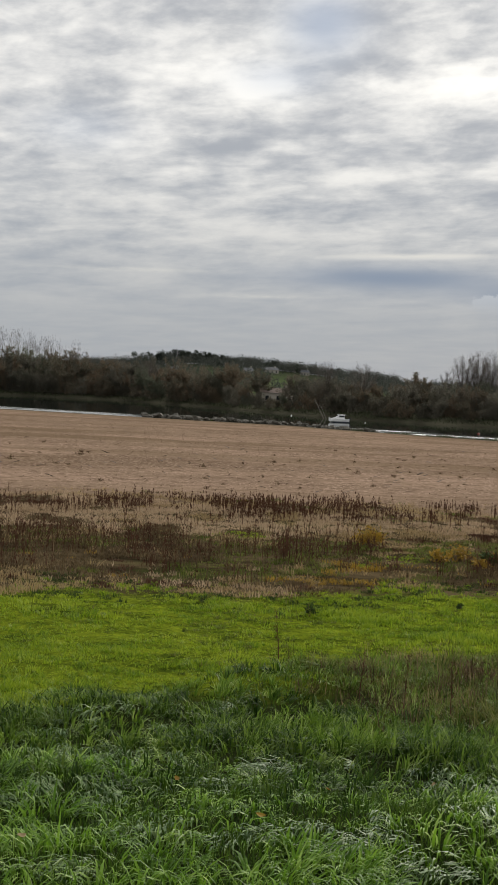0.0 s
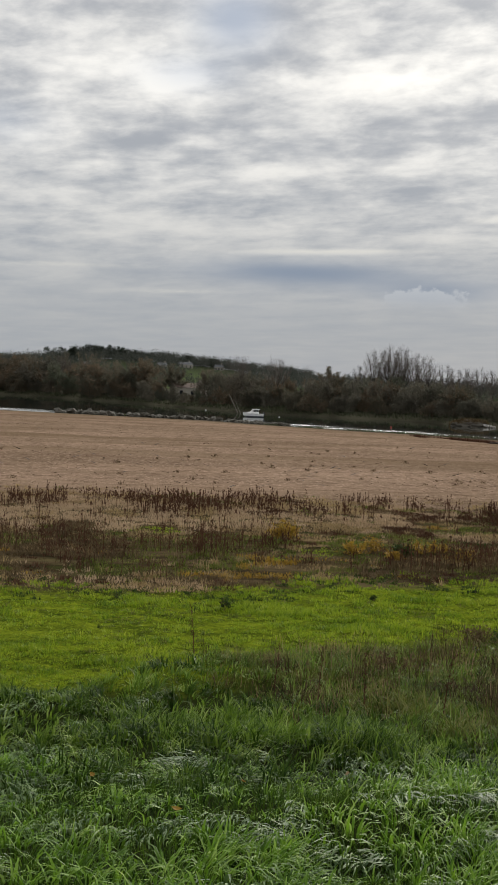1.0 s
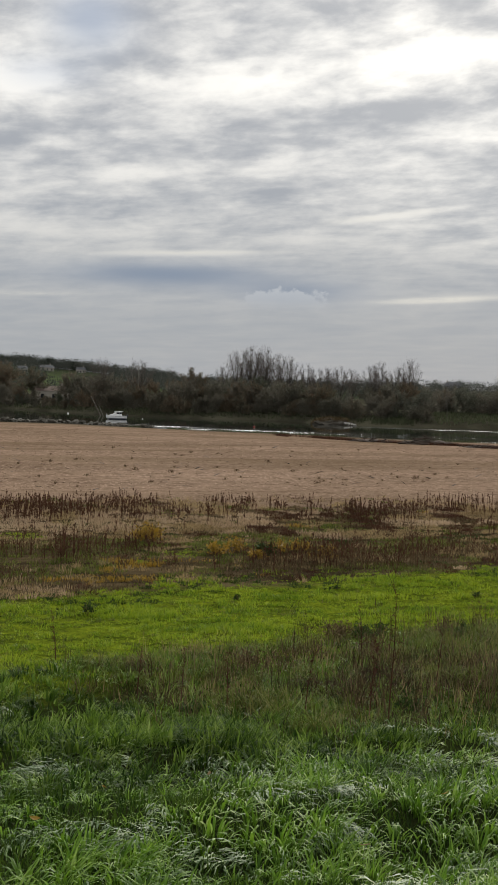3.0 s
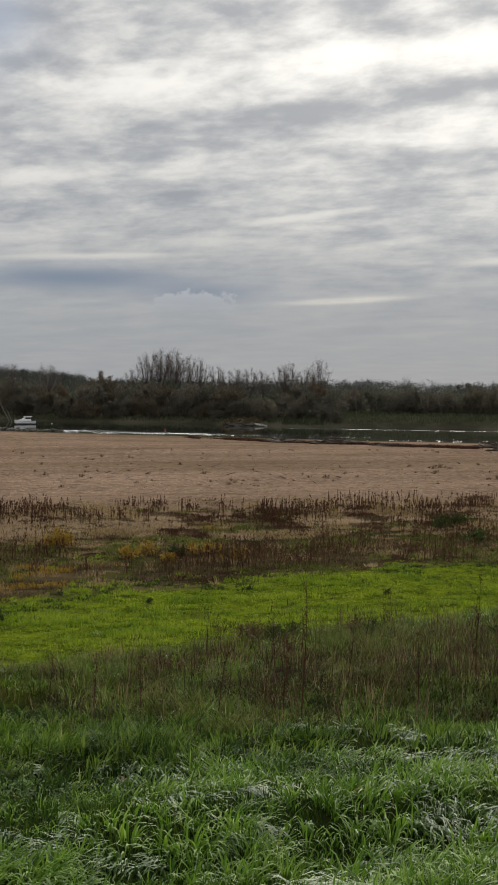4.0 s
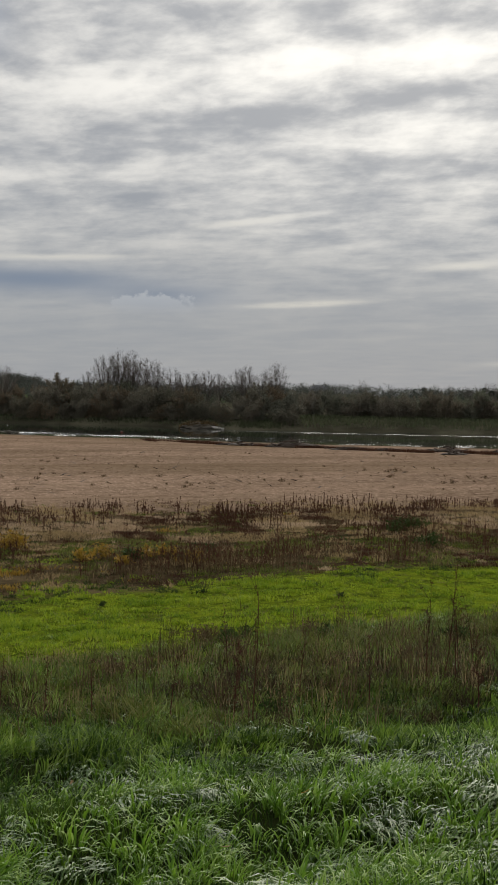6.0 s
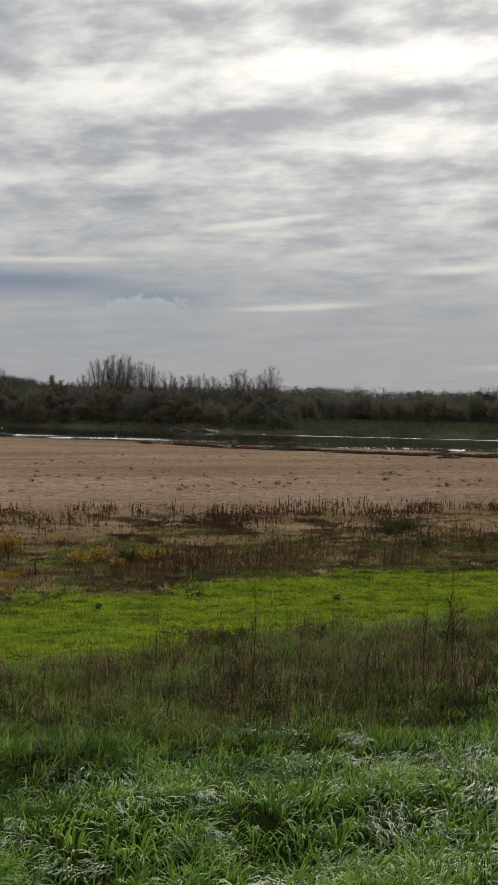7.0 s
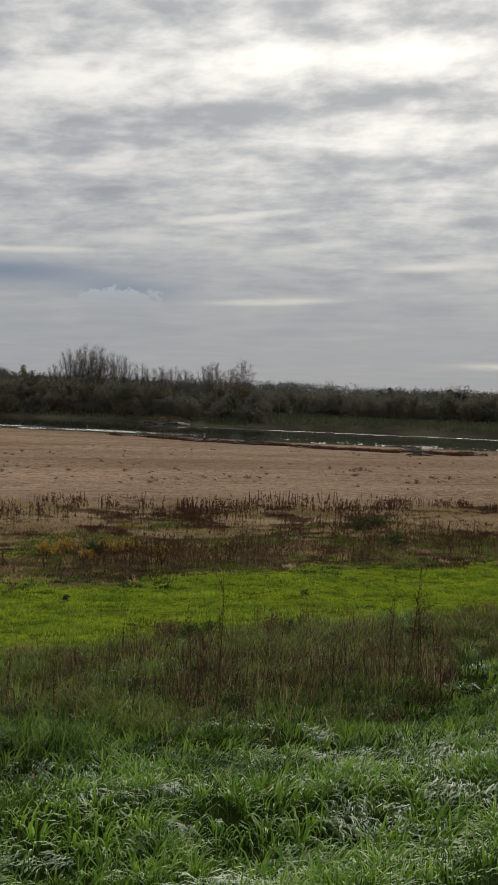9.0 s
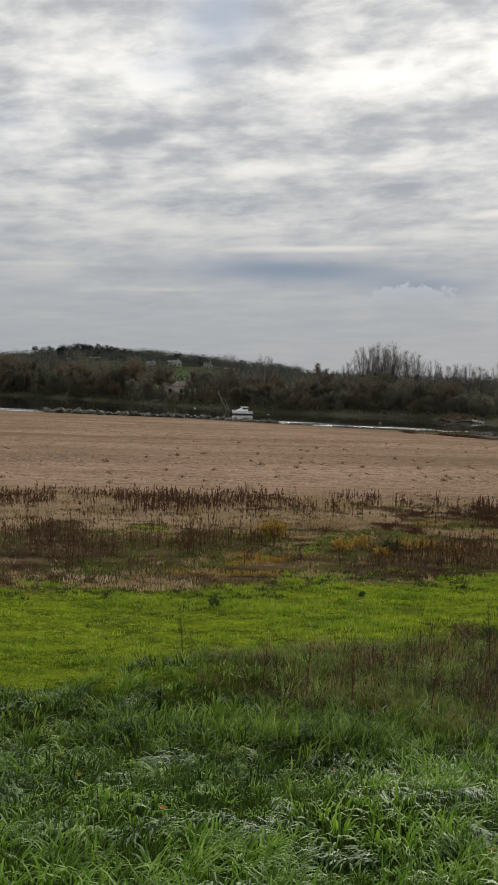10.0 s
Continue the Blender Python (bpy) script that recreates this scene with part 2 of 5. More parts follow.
BARK = tree_look("bark", [(0.07, 0.056, 0.043), (0.10, 0.085, 0.068), (0.13, 0.115, 0.095)], 0.0)
PALE_BARK = tree_look("pale_bark", [(0.13, 0.12, 0.1), (0.2, 0.185, 0.155)], 0.0)
TWIG = tree_look("twigs", [(0.06, 0.055, 0.045), (0.115, 0.105, 0.08), (0.10, 0.104, 0.074), (0.19, 0.125, 0.08), (0.085, 0.092, 0.066), (0.155, 0.135, 0.105), (0.20, 0.19, 0.145), (0.075, 0.066, 0.052)], 0.3)
# paler copy of the twigs: brightness and haze over far trees put into colour
HAZED_TWIG = tree_look("hazed_twigs", [(0.09, 0.096, 0.072), (0.13, 0.128, 0.10), (0.095, 0.112, 0.072), (0.15, 0.118, 0.088), (0.12, 0.122, 0.098), (0.17, 0.115, 0.075)], 0.4)
BARE_TWIG = tree_look("bare_twigs", [(0.09, 0.078, 0.07), (0.13, 0.11, 0.095)])
EVERGREEN = tree_look("evergreen", [(0.022, 0.03, 0.020), (0.035, 0.046, 0.030)])
# greyed colours: the haze over the distant hill is put into the woods
FAR_WOOD = plant("far_wood", [(0.055, 0.065, 0.058), (0.085, 0.093, 0.08), (0.12, 0.115, 0.10)], 0.9, 0.0, 0.15, 0.02)
REED = plant("reed", [(0.043, 0.05, 0.031), (0.086, 0.09, 0.054), (0.073, 0.095, 0.047), (0.15, 0.13, 0.088)], 0.85, 0.05, 0.25, 0.06)
CLOD = plant("sand_clods", [(0.13, 0.088, 0.058), (0.19, 0.13, 0.086), (0.24, 0.168, 0.115), (0.32, 0.23, 0.165)], 0.9, 0.0, 0.0, 0.3)
OLIVE = plant("olive_grass", [(0.032, 0.05, 0.010), (0.085, 0.115, 0.02), (0.16, 0.185, 0.04), (0.26, 0.23, 0.09)], 0.7, 0.05, 0.3, 0.9)
POPLAR_BARK = tree_look("poplar_bark", [(0.045, 0.038, 0.032), (0.065, 0.056, 0.047)], 0.0)
GRAVEL = plain("gravel", (0.08, 0.07, 0.054), 0.95, 0, 0.4, 1.2, 0.6)
STONE = plain("stone", (0.085, 0.078, 0.062), 0.9, 0, 0.7, 1.2, 0.8)
PALE_STONE = plain("pale_stone", (0.5, 0.48, 0.44), 0.85, 0, 0.25, 1.5, 0.4)
WHITE = plain("white_hull", (0.86, 0.86, 0.85), 0.3, 0, 0.05, 1.0, 0.02)
GLASS_AND_SHADE = plain("window_and_shade", (0.02, 0.022, 0.026), 0.08, 0, 0.1, 1.0, 0.0)
NAVY = plain("dark_stripe", (0.03, 0.035, 0.05), 0.4, 0, 0.1, 1.0, 0.0)
METAL = plain("galvanised", (0.5, 0.5, 0.5), 0.4, 1.0, 0.1, 2.0, 0.02)
RED = plain("red_paint", (0.35, 0.05, 0.03), 0.45, 0, 0.15, 2.0, 0.02)
PLASTER = plain("plaster", (0.34, 0.315, 0.27), 0.9, 0, 0.12, 0.4, 0.1)
SLATE = plain("slate", (0.075, 0.078, 0.088), 0.6, 0, 0.2, 0.8, 0.2)
TILE = plain("roof_tile", (0.12, 0.082, 0.065), 0.85, 0, 0.25, 0.8, 0.3)
DRIFT = plain("driftwood", (0.06, 0.042, 0.03), 0.85, 0, 0.4, 2.0, 0.5)

# ground: long grass, lawn, dry growth, sand, far meadow, one into the other
m, N = material("ground")
GROUND = m
P = N.tree.nodes.new("ShaderNodeNewGeometry").outputs["Position"]
px, py, pz = N.split(P)
wob = N.noise(P, 0.35, 4, 0.6)
wide = N.noise(N.scaled(P, (0.35, 1.0, 1)), 0.16, 4, 0.6)
ya = N.math("ADD", py, N.math("MULTIPLY", N.math("SUBTRACT", wob, 0.5), 5.0))
yb = N.math("ADD", py, N.math("MULTIPLY", N.math("SUBTRACT", wide, 0.5), 16.0))
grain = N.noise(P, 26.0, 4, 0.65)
# near-black soil: the shade under the long grass is put into its colour
shaded_soil = N.mix(grain, rgb(0.010, 0.014, 0.005), rgb(0.028, 0.036, 0.010))
turf_n = N.math("ADD", N.math("MULTIPLY", N.noise(P, 1.2, 5, 0.65), 0.5), N.math("MULTIPLY", N.noise(P, 11.0, 4, 0.7), 0.5))
# turf's low tone is kept dark to draw the shade between lawn tufts
turf = N.mix(N.span(turf_n, 0.35, 0.7), rgb(0.026, 0.044, 0.006), rgb(0.21, 0.26, 0.018))
dry_n = N.noise(N.scaled(P, (0.5, 1.3, 1)), 0.55, 6, 0.68)
dry = N.mix(N.span(dry_n, 0.36, 0.64), rgb(0.026, 0.02, 0.011), rgb(0.115, 0.085, 0.046))
dry = N.mix(N.span(N.noise(N.scaled(P, (0.6, 1.5, 1), (4, 8, 0)), 0.22, 4, 0.6), 0.54, 0.66, 0, 0.6), dry, rgb(0.06, 0.075, 0.02))
sand_n = N.noise(N.scaled(P, (0.35, 1.0, 1)), 0.09, 5, 0.6)
sand = N.mix(N.span(sand_n, 0.3, 0.7), rgb(0.198, 0.138, 0.096), rgb(0.312, 0.219, 0.157))
pits = N.noise(N.scaled(P, (0.8, 0.75, 1), (2, 3, 0)), 1.0, 5, 0.72)
sand = N.mix(N.span(pits, 0.47, 0.61, 0, 0.62), sand, rgb(0.12, 0.08, 0.052))
crest = N.noise(N.scaled(P, (2.6, 0.7, 1), (9, 1, 0)), 1.7, 4, 0.7)
sand = N.mix(N.span(crest, 0.50, 0.64, 0, 0.55), sand, rgb(0.46, 0.335, 0.25))
streak = N.noise(N.scaled(P, (0.10, 0.6, 1), (0, 5, 0)), 0.5, 4, 0.7)
sand = N.mix(N.span(streak, 0.52, 0.68, 0, 0.55), sand, rgb(0.15, 0.10, 0.065))
damp = N.noise(N.scaled(P, (0.016, 0.11, 1), (3, 2, 0)), 1.0, 4, 0.6)
sand = N.mix(N.math("MULTIPLY", N.span(damp, 0.44, 0.62, 0, 0.75), N.span(py, 78.0, 125.0, 0.35, 1.0)), sand, rgb(0.16, 0.113, 0.07))
c = N.mix(N.span(N.math("SUBTRACT", ya, N.math("MULTIPLY", px, 0.45)), 18.3, 20.3), shaded_soil, turf)
c = N.mix(N.span(N.math("SUBTRACT", ya, N.math("MULTIPLY", px, 0.26)), 31.0, 33.2), c, dry)
c = N.mix(N.span(yb, 54.0, 70.0), c, sand)
mud = N.mix(N.span(N.noise(P, 0.25, 5, 0.6), 0.35, 0.65), rgb(0.05, 0.045, 0.03), rgb(0.12, 0.10, 0.075))
c = N.mix(N.span(pz, 0.02, 0.30, 1.0, 0.0), c, mud)
bank = N.mix(N.span(N.noise(P, 0.05, 5, 0.6), 0.4, 0.62), rgb(0.04, 0.038, 0.026), rgb(0.085, 0.08, 0.055))
over = N.span(N.math("ADD", py, N.math("MULTIPLY", px, 0.78)), 255.0, 268.0)
c = N.mix(over, c, bank)
field = N.mix(N.span(N.noise(N.scaled(P, (1, 0.4, 1)), 0.006, 3, 0.5), 0.42, 0.58), rgb(0.045, 0.055, 0.03), rgb(0.085, 0.115, 0.045))
c = N.mix(N.span(py, 480.0, 620.0), c, field)
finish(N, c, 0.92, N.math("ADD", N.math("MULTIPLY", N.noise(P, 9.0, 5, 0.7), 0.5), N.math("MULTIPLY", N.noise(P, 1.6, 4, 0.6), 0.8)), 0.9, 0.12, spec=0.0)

# water: glassy under the far trees, ruffled by the shallows along the sand
m, N = material("river_water")
WATER = m
P = N.tree.nodes.new("ShaderNodeNewGeometry").outputs["Position"]
px, py, pz = N.split(P)
run = N.math("ADD", py, N.math("MULTIPLY", px, 0.64))                       # distance across the river
run = N.math("ADD", run, N.math("MULTIPLY", N.math("SUBTRACT", N.noise(N.scaled(P, (0.4, 1, 1), (0, 0, 0), -32), 0.04, 4, 0.6), 0.5), 22.0))
ruffled = N.span(run, 233.0, 246.0, 1.0, 0.0)
gust = N.noise(N.scaled(P, (0.25, 1.0, 1), (3, 1, 0), -32), 0.12, 4, 0.6)
ruffled = N.math("MULTIPLY", ruffled, N.span(gust, 0.35, 0.6, 0.3, 1.0))
lee = N.math("MULTIPLY", N.span(px, -27.0, -20.0), N.span(px, 6.0, 13.0, 1.0, 0.0))        # still water behind the stones
ruffled = N.math("MULTIPLY", ruffled, N.math("SUBTRACT", 1.0, N.math("MULTIPLY", lee, 0.85)))
seam = N.math("MULTIPLY", N.math("MULTIPLY", N.span(run, 279.0, 281.0), N.span(run, 284.0, 287.0, 1.0, 0.0)), N.span(px, 55.0, 70.0))
ruffled = N.math("MULTIPLY", ruffled, N.span(px, 26.0, 58.0, 1.0, 0.12))
ruffled = N.math("MAXIMUM", ruffled, N.math("MULTIPLY", seam, 0.55))
rip = N.noise(N.scaled(P, (0.6, 1.6, 1)), 1.6, 4, 0.6)
b = N.tree.nodes.new("ShaderNodeBump")
b.inputs["Distance"].default_value = 0.25
N.put(b.inputs["Strength"], N.math("ADD", 0.004, N.math("MULTIPLY", ruffled, 0.4)))
N.put(b.inputs["Height"], rip)
p = N.tree.nodes.new("ShaderNodeBsdfPrincipled")
# pale base colour on ruffled water stands in for the bright sky's reflection
painted_glint = N.math("MULTIPLY", N.math("MULTIPLY", ruffled, N.span(px, 15.0, 50.0, 1.0, 0.35)), N.span(N.noise(N.scaled(P, (0.5, 1.3, 1)), 0.5, 5, 0.7), 0.34, 0.52, 0.15, 0.9))
N.put(p.inputs["Base Color"], N.mix(painted_glint, rgb(0.018, 0.022, 0.018), rgb(0.5, 0.51, 0.5)))
p.inputs["Specular IOR Level"].default_value = 0.5
p.inputs["IOR"].default_value = 1.33
N.put(p.inputs["Roughness"], N.math("ADD", 0.02, N.math("MULTIPLY", ruffled, 0.15)))
N.put(p.inputs["Normal"], b.outputs[0])
N.put(N.tree.nodes.new("ShaderNodeOutputMaterial").inputs[0], p.outputs[0])


# ---- mesh helpers ----
rng = np.random.default_rng(7)


def mesh_of(name, verts, faces, mat):
    """A mesh from arrays; all faces have the same number of corners."""
    verts, faces = np.asarray(verts, np.float32), np.asarray(faces, np.int32)
    me = bpy.data.meshes.new(name)
    k = faces.shape[1]
    me.vertices.add(len(verts))
    me.vertices.foreach_set("co", verts.ravel())
    me.loops.add(faces.size)
    me.loops.foreach_set("vertex_index", faces.ravel())
    me.polygons.add(len(faces))
    me.polygons.foreach_set("loop_start", np.arange(0, faces.size, k, dtype=np.int32))
    me.update(calc_edges=True)
    me.validate()
    me.materials.append(mat)
    return me


def joined(chunks):
    """Several (verts, faces) pairs as one."""
    vs, fs, at = [], [], 0
    for v, f in chunks:
        vs.append(np.asarray(v, float))
        fs.append(np.asarray(f, int) + at)
        at += len(v)
    return np.concatenate(vs), np.concatenate(fs)


def part(name, bm, mat, parent, label=""):
    me = bpy.data.meshes.new(name)
    bm.to_mesh(me)
    bm.free()
    me.materials.append(mat)
    ob = new(name, me)
    ob.parent = parent
    return tagged(ob, label)


def lattice(x, y, seed, cell):
    """Smooth value noise in 0..1 on arrays."""
    x, y = np.asarray(x, float) / cell, np.asarray(y, float) / cell
    i, j = np.floor(x).astype(int), np.floor(y).astype(int)
    fx, fy = x - i, y - j
    fx, fy = fx * fx * (3 - 2 * fx), fy * fy * (3 - 2 * fy)

    def h(a, b):
        n = (a * 374761393 + b * 668265263 + seed * 974711) & 0x7FFFFFFF
        n = ((n ^ (n >> 13)) * 1274126177) & 0x7FFFFFFF
        return ((n ^ (n >> 16)) & 0xFFFF) / 65535.0

    return (h(i, j) * (1 - fx) + h(i + 1, j) * fx) * (1 - fy) + (h(i, j + 1) * (1 - fx) + h(i + 1, j + 1) * fx) * fy


# ---- the lie of the land ----
FALL_Y = [-60, -1.5, 1.2, 3.0, 9.5, 13.5, 16.0, 19.0, 22.0, 30.0, 36.0, 45.0, 65.0, 90.0]
FALL_Z = [5.85, 5.88, 5.8, 5.3, 3.45, 3.05, 2.72, 2.48, 2.28, 1.85, 1.75, 1.55, 1.15, 0.98]
FAR_X = [-900, -200, -90, -45, -16, 0, 24, 58, 70, 100, 125, 220, 900]
FAR_Y = [480, 455, 425, 415, 371, 339, 292, 272, 250, 233, 218, 180, -40]


EDGE_X = [-900, -120, -54, -20, 8, 20, 30, 42, 62, 81, 95, 140, 900]
EDGE_Y = [560, 292, 257, 240, 229, 215, 205, 196, 178, 165, 159, 130, -300]


def near_edge(x):
    """The waterline of the sand bar."""
    return np.interp(x, EDGE_X, EDGE_Y)


def far_edge(x):
    return np.interp(x, FAR_X, FAR_Y) + 3.0 * (lattice(x, np.zeros_like(np.asarray(x, float)), 5, 14.0) - 0.5)


def ridge(x, y):
    """The hill beyond the valley: high on one hand, low on the other."""
    a = np.degrees(np.arctan2(x, np.maximum(y, 1.0)))
    top = np.interp(a, [-40, -12, -9, -5, -3, 0, 2, 4, 6, 8, 14, 19, 21, 24, 32, 60], [8, 9, 10, 15, 18.5, 17.5, 15, 12, 9, 6, 4, 5, 5, 3, 3, 3])
    return top * np.clip((np.hypot(x, y) - 560.0) / 380.0, 0, 1) ** 1.3


def ground_z(x, y):
    x, y = np.asarray(x, float), np.asarray(y, float)
    z = np.interp(y, FALL_Y, FALL_Z)
    z = z + 0.30 * (lattice(x, y, 1, 1.9) - 0.5) * np.clip((24 - y) / 6, 0, 1) * np.clip((y - 4) / 3, 0, 1)
    z = z + 0.20 * (lattice(x, y, 2, 7.0) - 0.5) * np.clip((y - 20) / 10, 0, 1)
    ne, fe = near_edge(x), far_edge(x)
    away = ne - y                                               # metres up the sand from the water
    shore = -0.5 + 0.5 * np.clip((away + 14) / 14, 0, 1) + 0.98 * np.clip(away / 75.0, 0, 1) ** 0.8
    shore = shore + 0.22 * (lattice(x, y, 3, 18.0) - 0.5) * np.clip(away / 20, 0, 1)
    z = np.where(y > 80, np.minimum(z, shore) + 0.12 * (lattice(x, y, 4, 6.0) - 0.5) * np.clip(away / 30, 0, 1), z)
    back = y - fe
    rise = np.interp(back, [-30, -2, 0, 2.5, 8, 20, 60, 300], [-2, -0.5, 0.0, 0.55, 1.3, 2.3, 3.0, 3.5])
    rise = rise + 0.5 * (lattice(x, y, 6, 9.0) - 0.5) * np.clip(back / 6, 0, 1) + ridge(x, y)
    return np.where(back > -30, np.maximum(z, rise), z)


def sheet():
    """One ground sheet, fine near the camera and coarse far away."""
    ys = np.unique(np.concatenate([np.linspace(-4000, -60, 8), np.linspace(-60, 2, 16), np.arange(2, 30, 0.35), np.arange(30, 75, 0.8), np.arange(75, 150, 2.0),
                                   np.arange(150, 480, 2.5), np.linspace(480, 1100, 40), np.linspace(1100, 4500, 12)]))
    us = np.unique(np.concatenate([np.linspace(-3.0, -0.5, 14), np.linspace(-0.5, -0.25, 12), np.arange(-0.25, 0.66, 0.0085), np.linspace(0.66, 0.9, 12), np.linspace(0.9, 3.0, 14)]))
    Y, U = np.meshgrid(ys, us, indexing="ij")
    X = U * np.maximum(np.abs(Y), 12.0) + 0.0
    Z = ground_z(X, Y)
    n, k = Y.shape
    a = (np.arange(n - 1)[:, None] * k + np.arange(k - 1)[None]).ravel()
    faces = np.stack([a, a + 1, a + k + 1, a + k], 1)
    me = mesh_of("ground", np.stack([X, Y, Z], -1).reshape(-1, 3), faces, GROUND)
    me.polygons.foreach_set("use_smooth", np.ones(len(faces), bool))
    return tagged(new("ground", me), "grassy levee slope, dry meadow and sandy river bar", "ground", kind="structure")


sheet()
wv = [(-1500, 60, 0), (1500, 60, 0), (1500, 700, 0), (-1500, 700, 0)]
tagged(new("water", mesh_of("water", wv, [(0, 1, 2, 3)], WATER)), "dark calm river with a ruffled bright edge", "river", kind="structure")


# ---- grass blades ----
def blades(x, y, length, width, lean, heading, curl, base=None, rows=3):
    """Curved tapering blades: arrays of roots, lengths, widths, lean and heading. Returns verts and triangles."""
    n = len(x)
    z = ground_z(x, y) if base is None else base
    root = np.stack([x, y, z - 0.02], 1)
    dx, dy = np.cos(heading), np.sin(heading)
    side = np.stack([-dy, dx, np.zeros(n)], 1)
    turn = rng.normal(0, 0.45, n)
    side = np.stack([side[:, 0] * np.cos(turn) - side[:, 1] * np.sin(turn), side[:, 0] * np.sin(turn) + side[:, 1] * np.cos(turn), np.zeros(n)], 1)
    pts, here, a = [root], root, lean.copy()
    for i in range(rows):
        step = length / rows
        here = here + np.stack([dx * np.sin(a), dy * np.sin(a), np.cos(a)], 1) * step[:, None]
        pts.append(here)
        a = np.minimum(a + curl, 2.3)
    taper = [1.0, 0.85, 0.55, 0.0] if rows == 3 else ([1.0, 0.7, 0.0] if rows == 2 else [1.0, 0.0])
    vs = []
    for i in range(rows):
        w = (width * taper[i] * 0.5)[:, None] * side
        vs += [pts[i] - w, pts[i] + w]
    vs.append(pts[rows])
    k = 2 * rows + 1
    V = np.stack(vs, 1).reshape(-1, 3)
    tri = []
    for i in range(rows - 1):
        q = 2 * i
        tri += [(q, q + 1, q + 3), (q, q + 3, q + 2)]
    tri.append((k - 3, k - 2, k - 1))
    F = (np.arange(n)[:, None, None] * k + np.array(tri)[None]).reshape(-1, 3)
    return V, F


def stuff(name, v, f, mat, label, category):
    return tagged(new(name, mesh_of(name, v, f, mat)), label, category, kind="stuff")


def wedge(n, y0, y1, u0=-0.28, u1=0.72):
    """Roots spread evenly over the fan of ground between two distances."""
    y = np.sqrt(rng.uniform(y0 * y0, y1 * y1, n))
    return y * rng.uniform(u0, u1, n), y


def lawn_edge(x):
    return np.interp(x, [-8, -3.6, -2, -0.2, 1.9, 5, 11, 20], [15.5, 17.6, 19.0, 20.8, 22.2, 23.4, 25.5, 27.0])


def meadow_edge(x, y):
    """Where the short grass gives way to the dry meadow."""
    return np.interp(x, [-9, -6.3, -2, 2, 4, 7.5, 13, 20, 30], [30.2, 31.0, 31.9, 32.6, 34.4, 35.7, 36.2, 37.6, 38.5]) + 2.4 * (lattice(x, y, 14, 2.2) - 0.5)


def brown_share(x, y):
    """How much of the growth is dead weed stalks, 0 to 1."""
    x = x + 2.0 * (lattice(x, y, 20, 0.7) - 0.5)
    front = np.interp(x, [-1, 1.2, 2.4, 4.6, 6.7, 9.2, 9.9, 12], [23, 20.0, 18.0, 15.9, 15.7, 16.0, 19.0, 21.0])
    front = front + 2.2 * (lattice(x, y, 18, 0.9) - 0.5)
    return np.clip((y - front) / 2.6 + 0.35, 0, 1) * np.clip((lawn_edge(x) + 0.8 - y) / 1.0, 0, 1) * np.clip((x + 1.2) / 3.2, 0.0, 1)


def tufts(cx, cy, per, radius, length, lean, width, drift, fan=0.45, curl=1.0, rows=3):
    """Clumps of blades: each clump leans one way, its blades fan out from it."""
    n = rng.poisson(per).clip(6)
    own = np.repeat(np.arange(len(cx)), n)
    k = len(own)
    a, q = rng.uniform(0, 6.28, k), np.sqrt(rng.random(k))
    ox, oy = np.cos(a) * q * radius[own], np.sin(a) * q * radius[own]
    hx, hy = np.cos(drift[own]) * lean[own] + np.cos(a) * fan * q, np.sin(drift[own]) * lean[own] + np.sin(a) * fan * q
    hx, hy = hx + rng.normal(0, 0.2, k), hy + rng.normal(0, 0.2, k)
    return blades(cx[own] + ox, cy[own] + oy, length[own] * rng.uniform(0.55, 1.1, k), width[own] * rng.uniform(0.7, 1.3, k),
                  np.hypot(hx, hy) * 0.6, np.arctan2(hy, hx), curl * (rng.uniform(0.15, 0.6, k) + 0.25 * lean[own]), rows=rows)


# where the long grass lies flat: x, y and half widths
FLAT = ((-0.63, 10.75, 0.45, 0.35), (0.04, 10.6, 0.4, 0.3), (0.95, 10.7, 0.5, 0.35), (1.86, 9.85, 0.4, 0.35), (0.48, 13.9, 0.5, 0.4), (-1.5, 12.4, 0.7, 0.4), (2.7, 12.0, 0.5, 0.3), (3.55, 8.9, 0.5, 0.35),
        (2.83, 13.8, 0.5, 0.4), (4.85, 10.7, 0.6, 0.35), (5.3, 10.3, 0.4, 0.3), (4.75, 8.5, 0.6, 0.3), (6.4, 10.8, 0.6, 0.4), (-2.2, 14.4, 0.7, 0.5), (0.6, 8.6, 0.5, 0.3), (7.2, 12.6, 0.7, 0.4), (-1.2, 9.2, 0.4, 0.3))


def flat_share(x, y):
    t = sum(np.exp(-((x - a) / p) ** 2 - ((y - b) / q) ** 2) for a, b, p, q in FLAT)
    return np.clip(1.15 * t + 1.1 * (lattice(x, y * 1.3, 24, 0.8) - 0.62), 0, 1)


def long_roots(count):
    cx, cy = wedge(count, 7.2, 26.0)
    edge = cy < lawn_edge(cx) + 1.6 * (lattice(cx, cy, 9, 1.3) - 0.5)
    edge &= rng.random(len(cx)) > 0.6 * brown_share(cx, cy)
    return cx[edge], cy[edge]


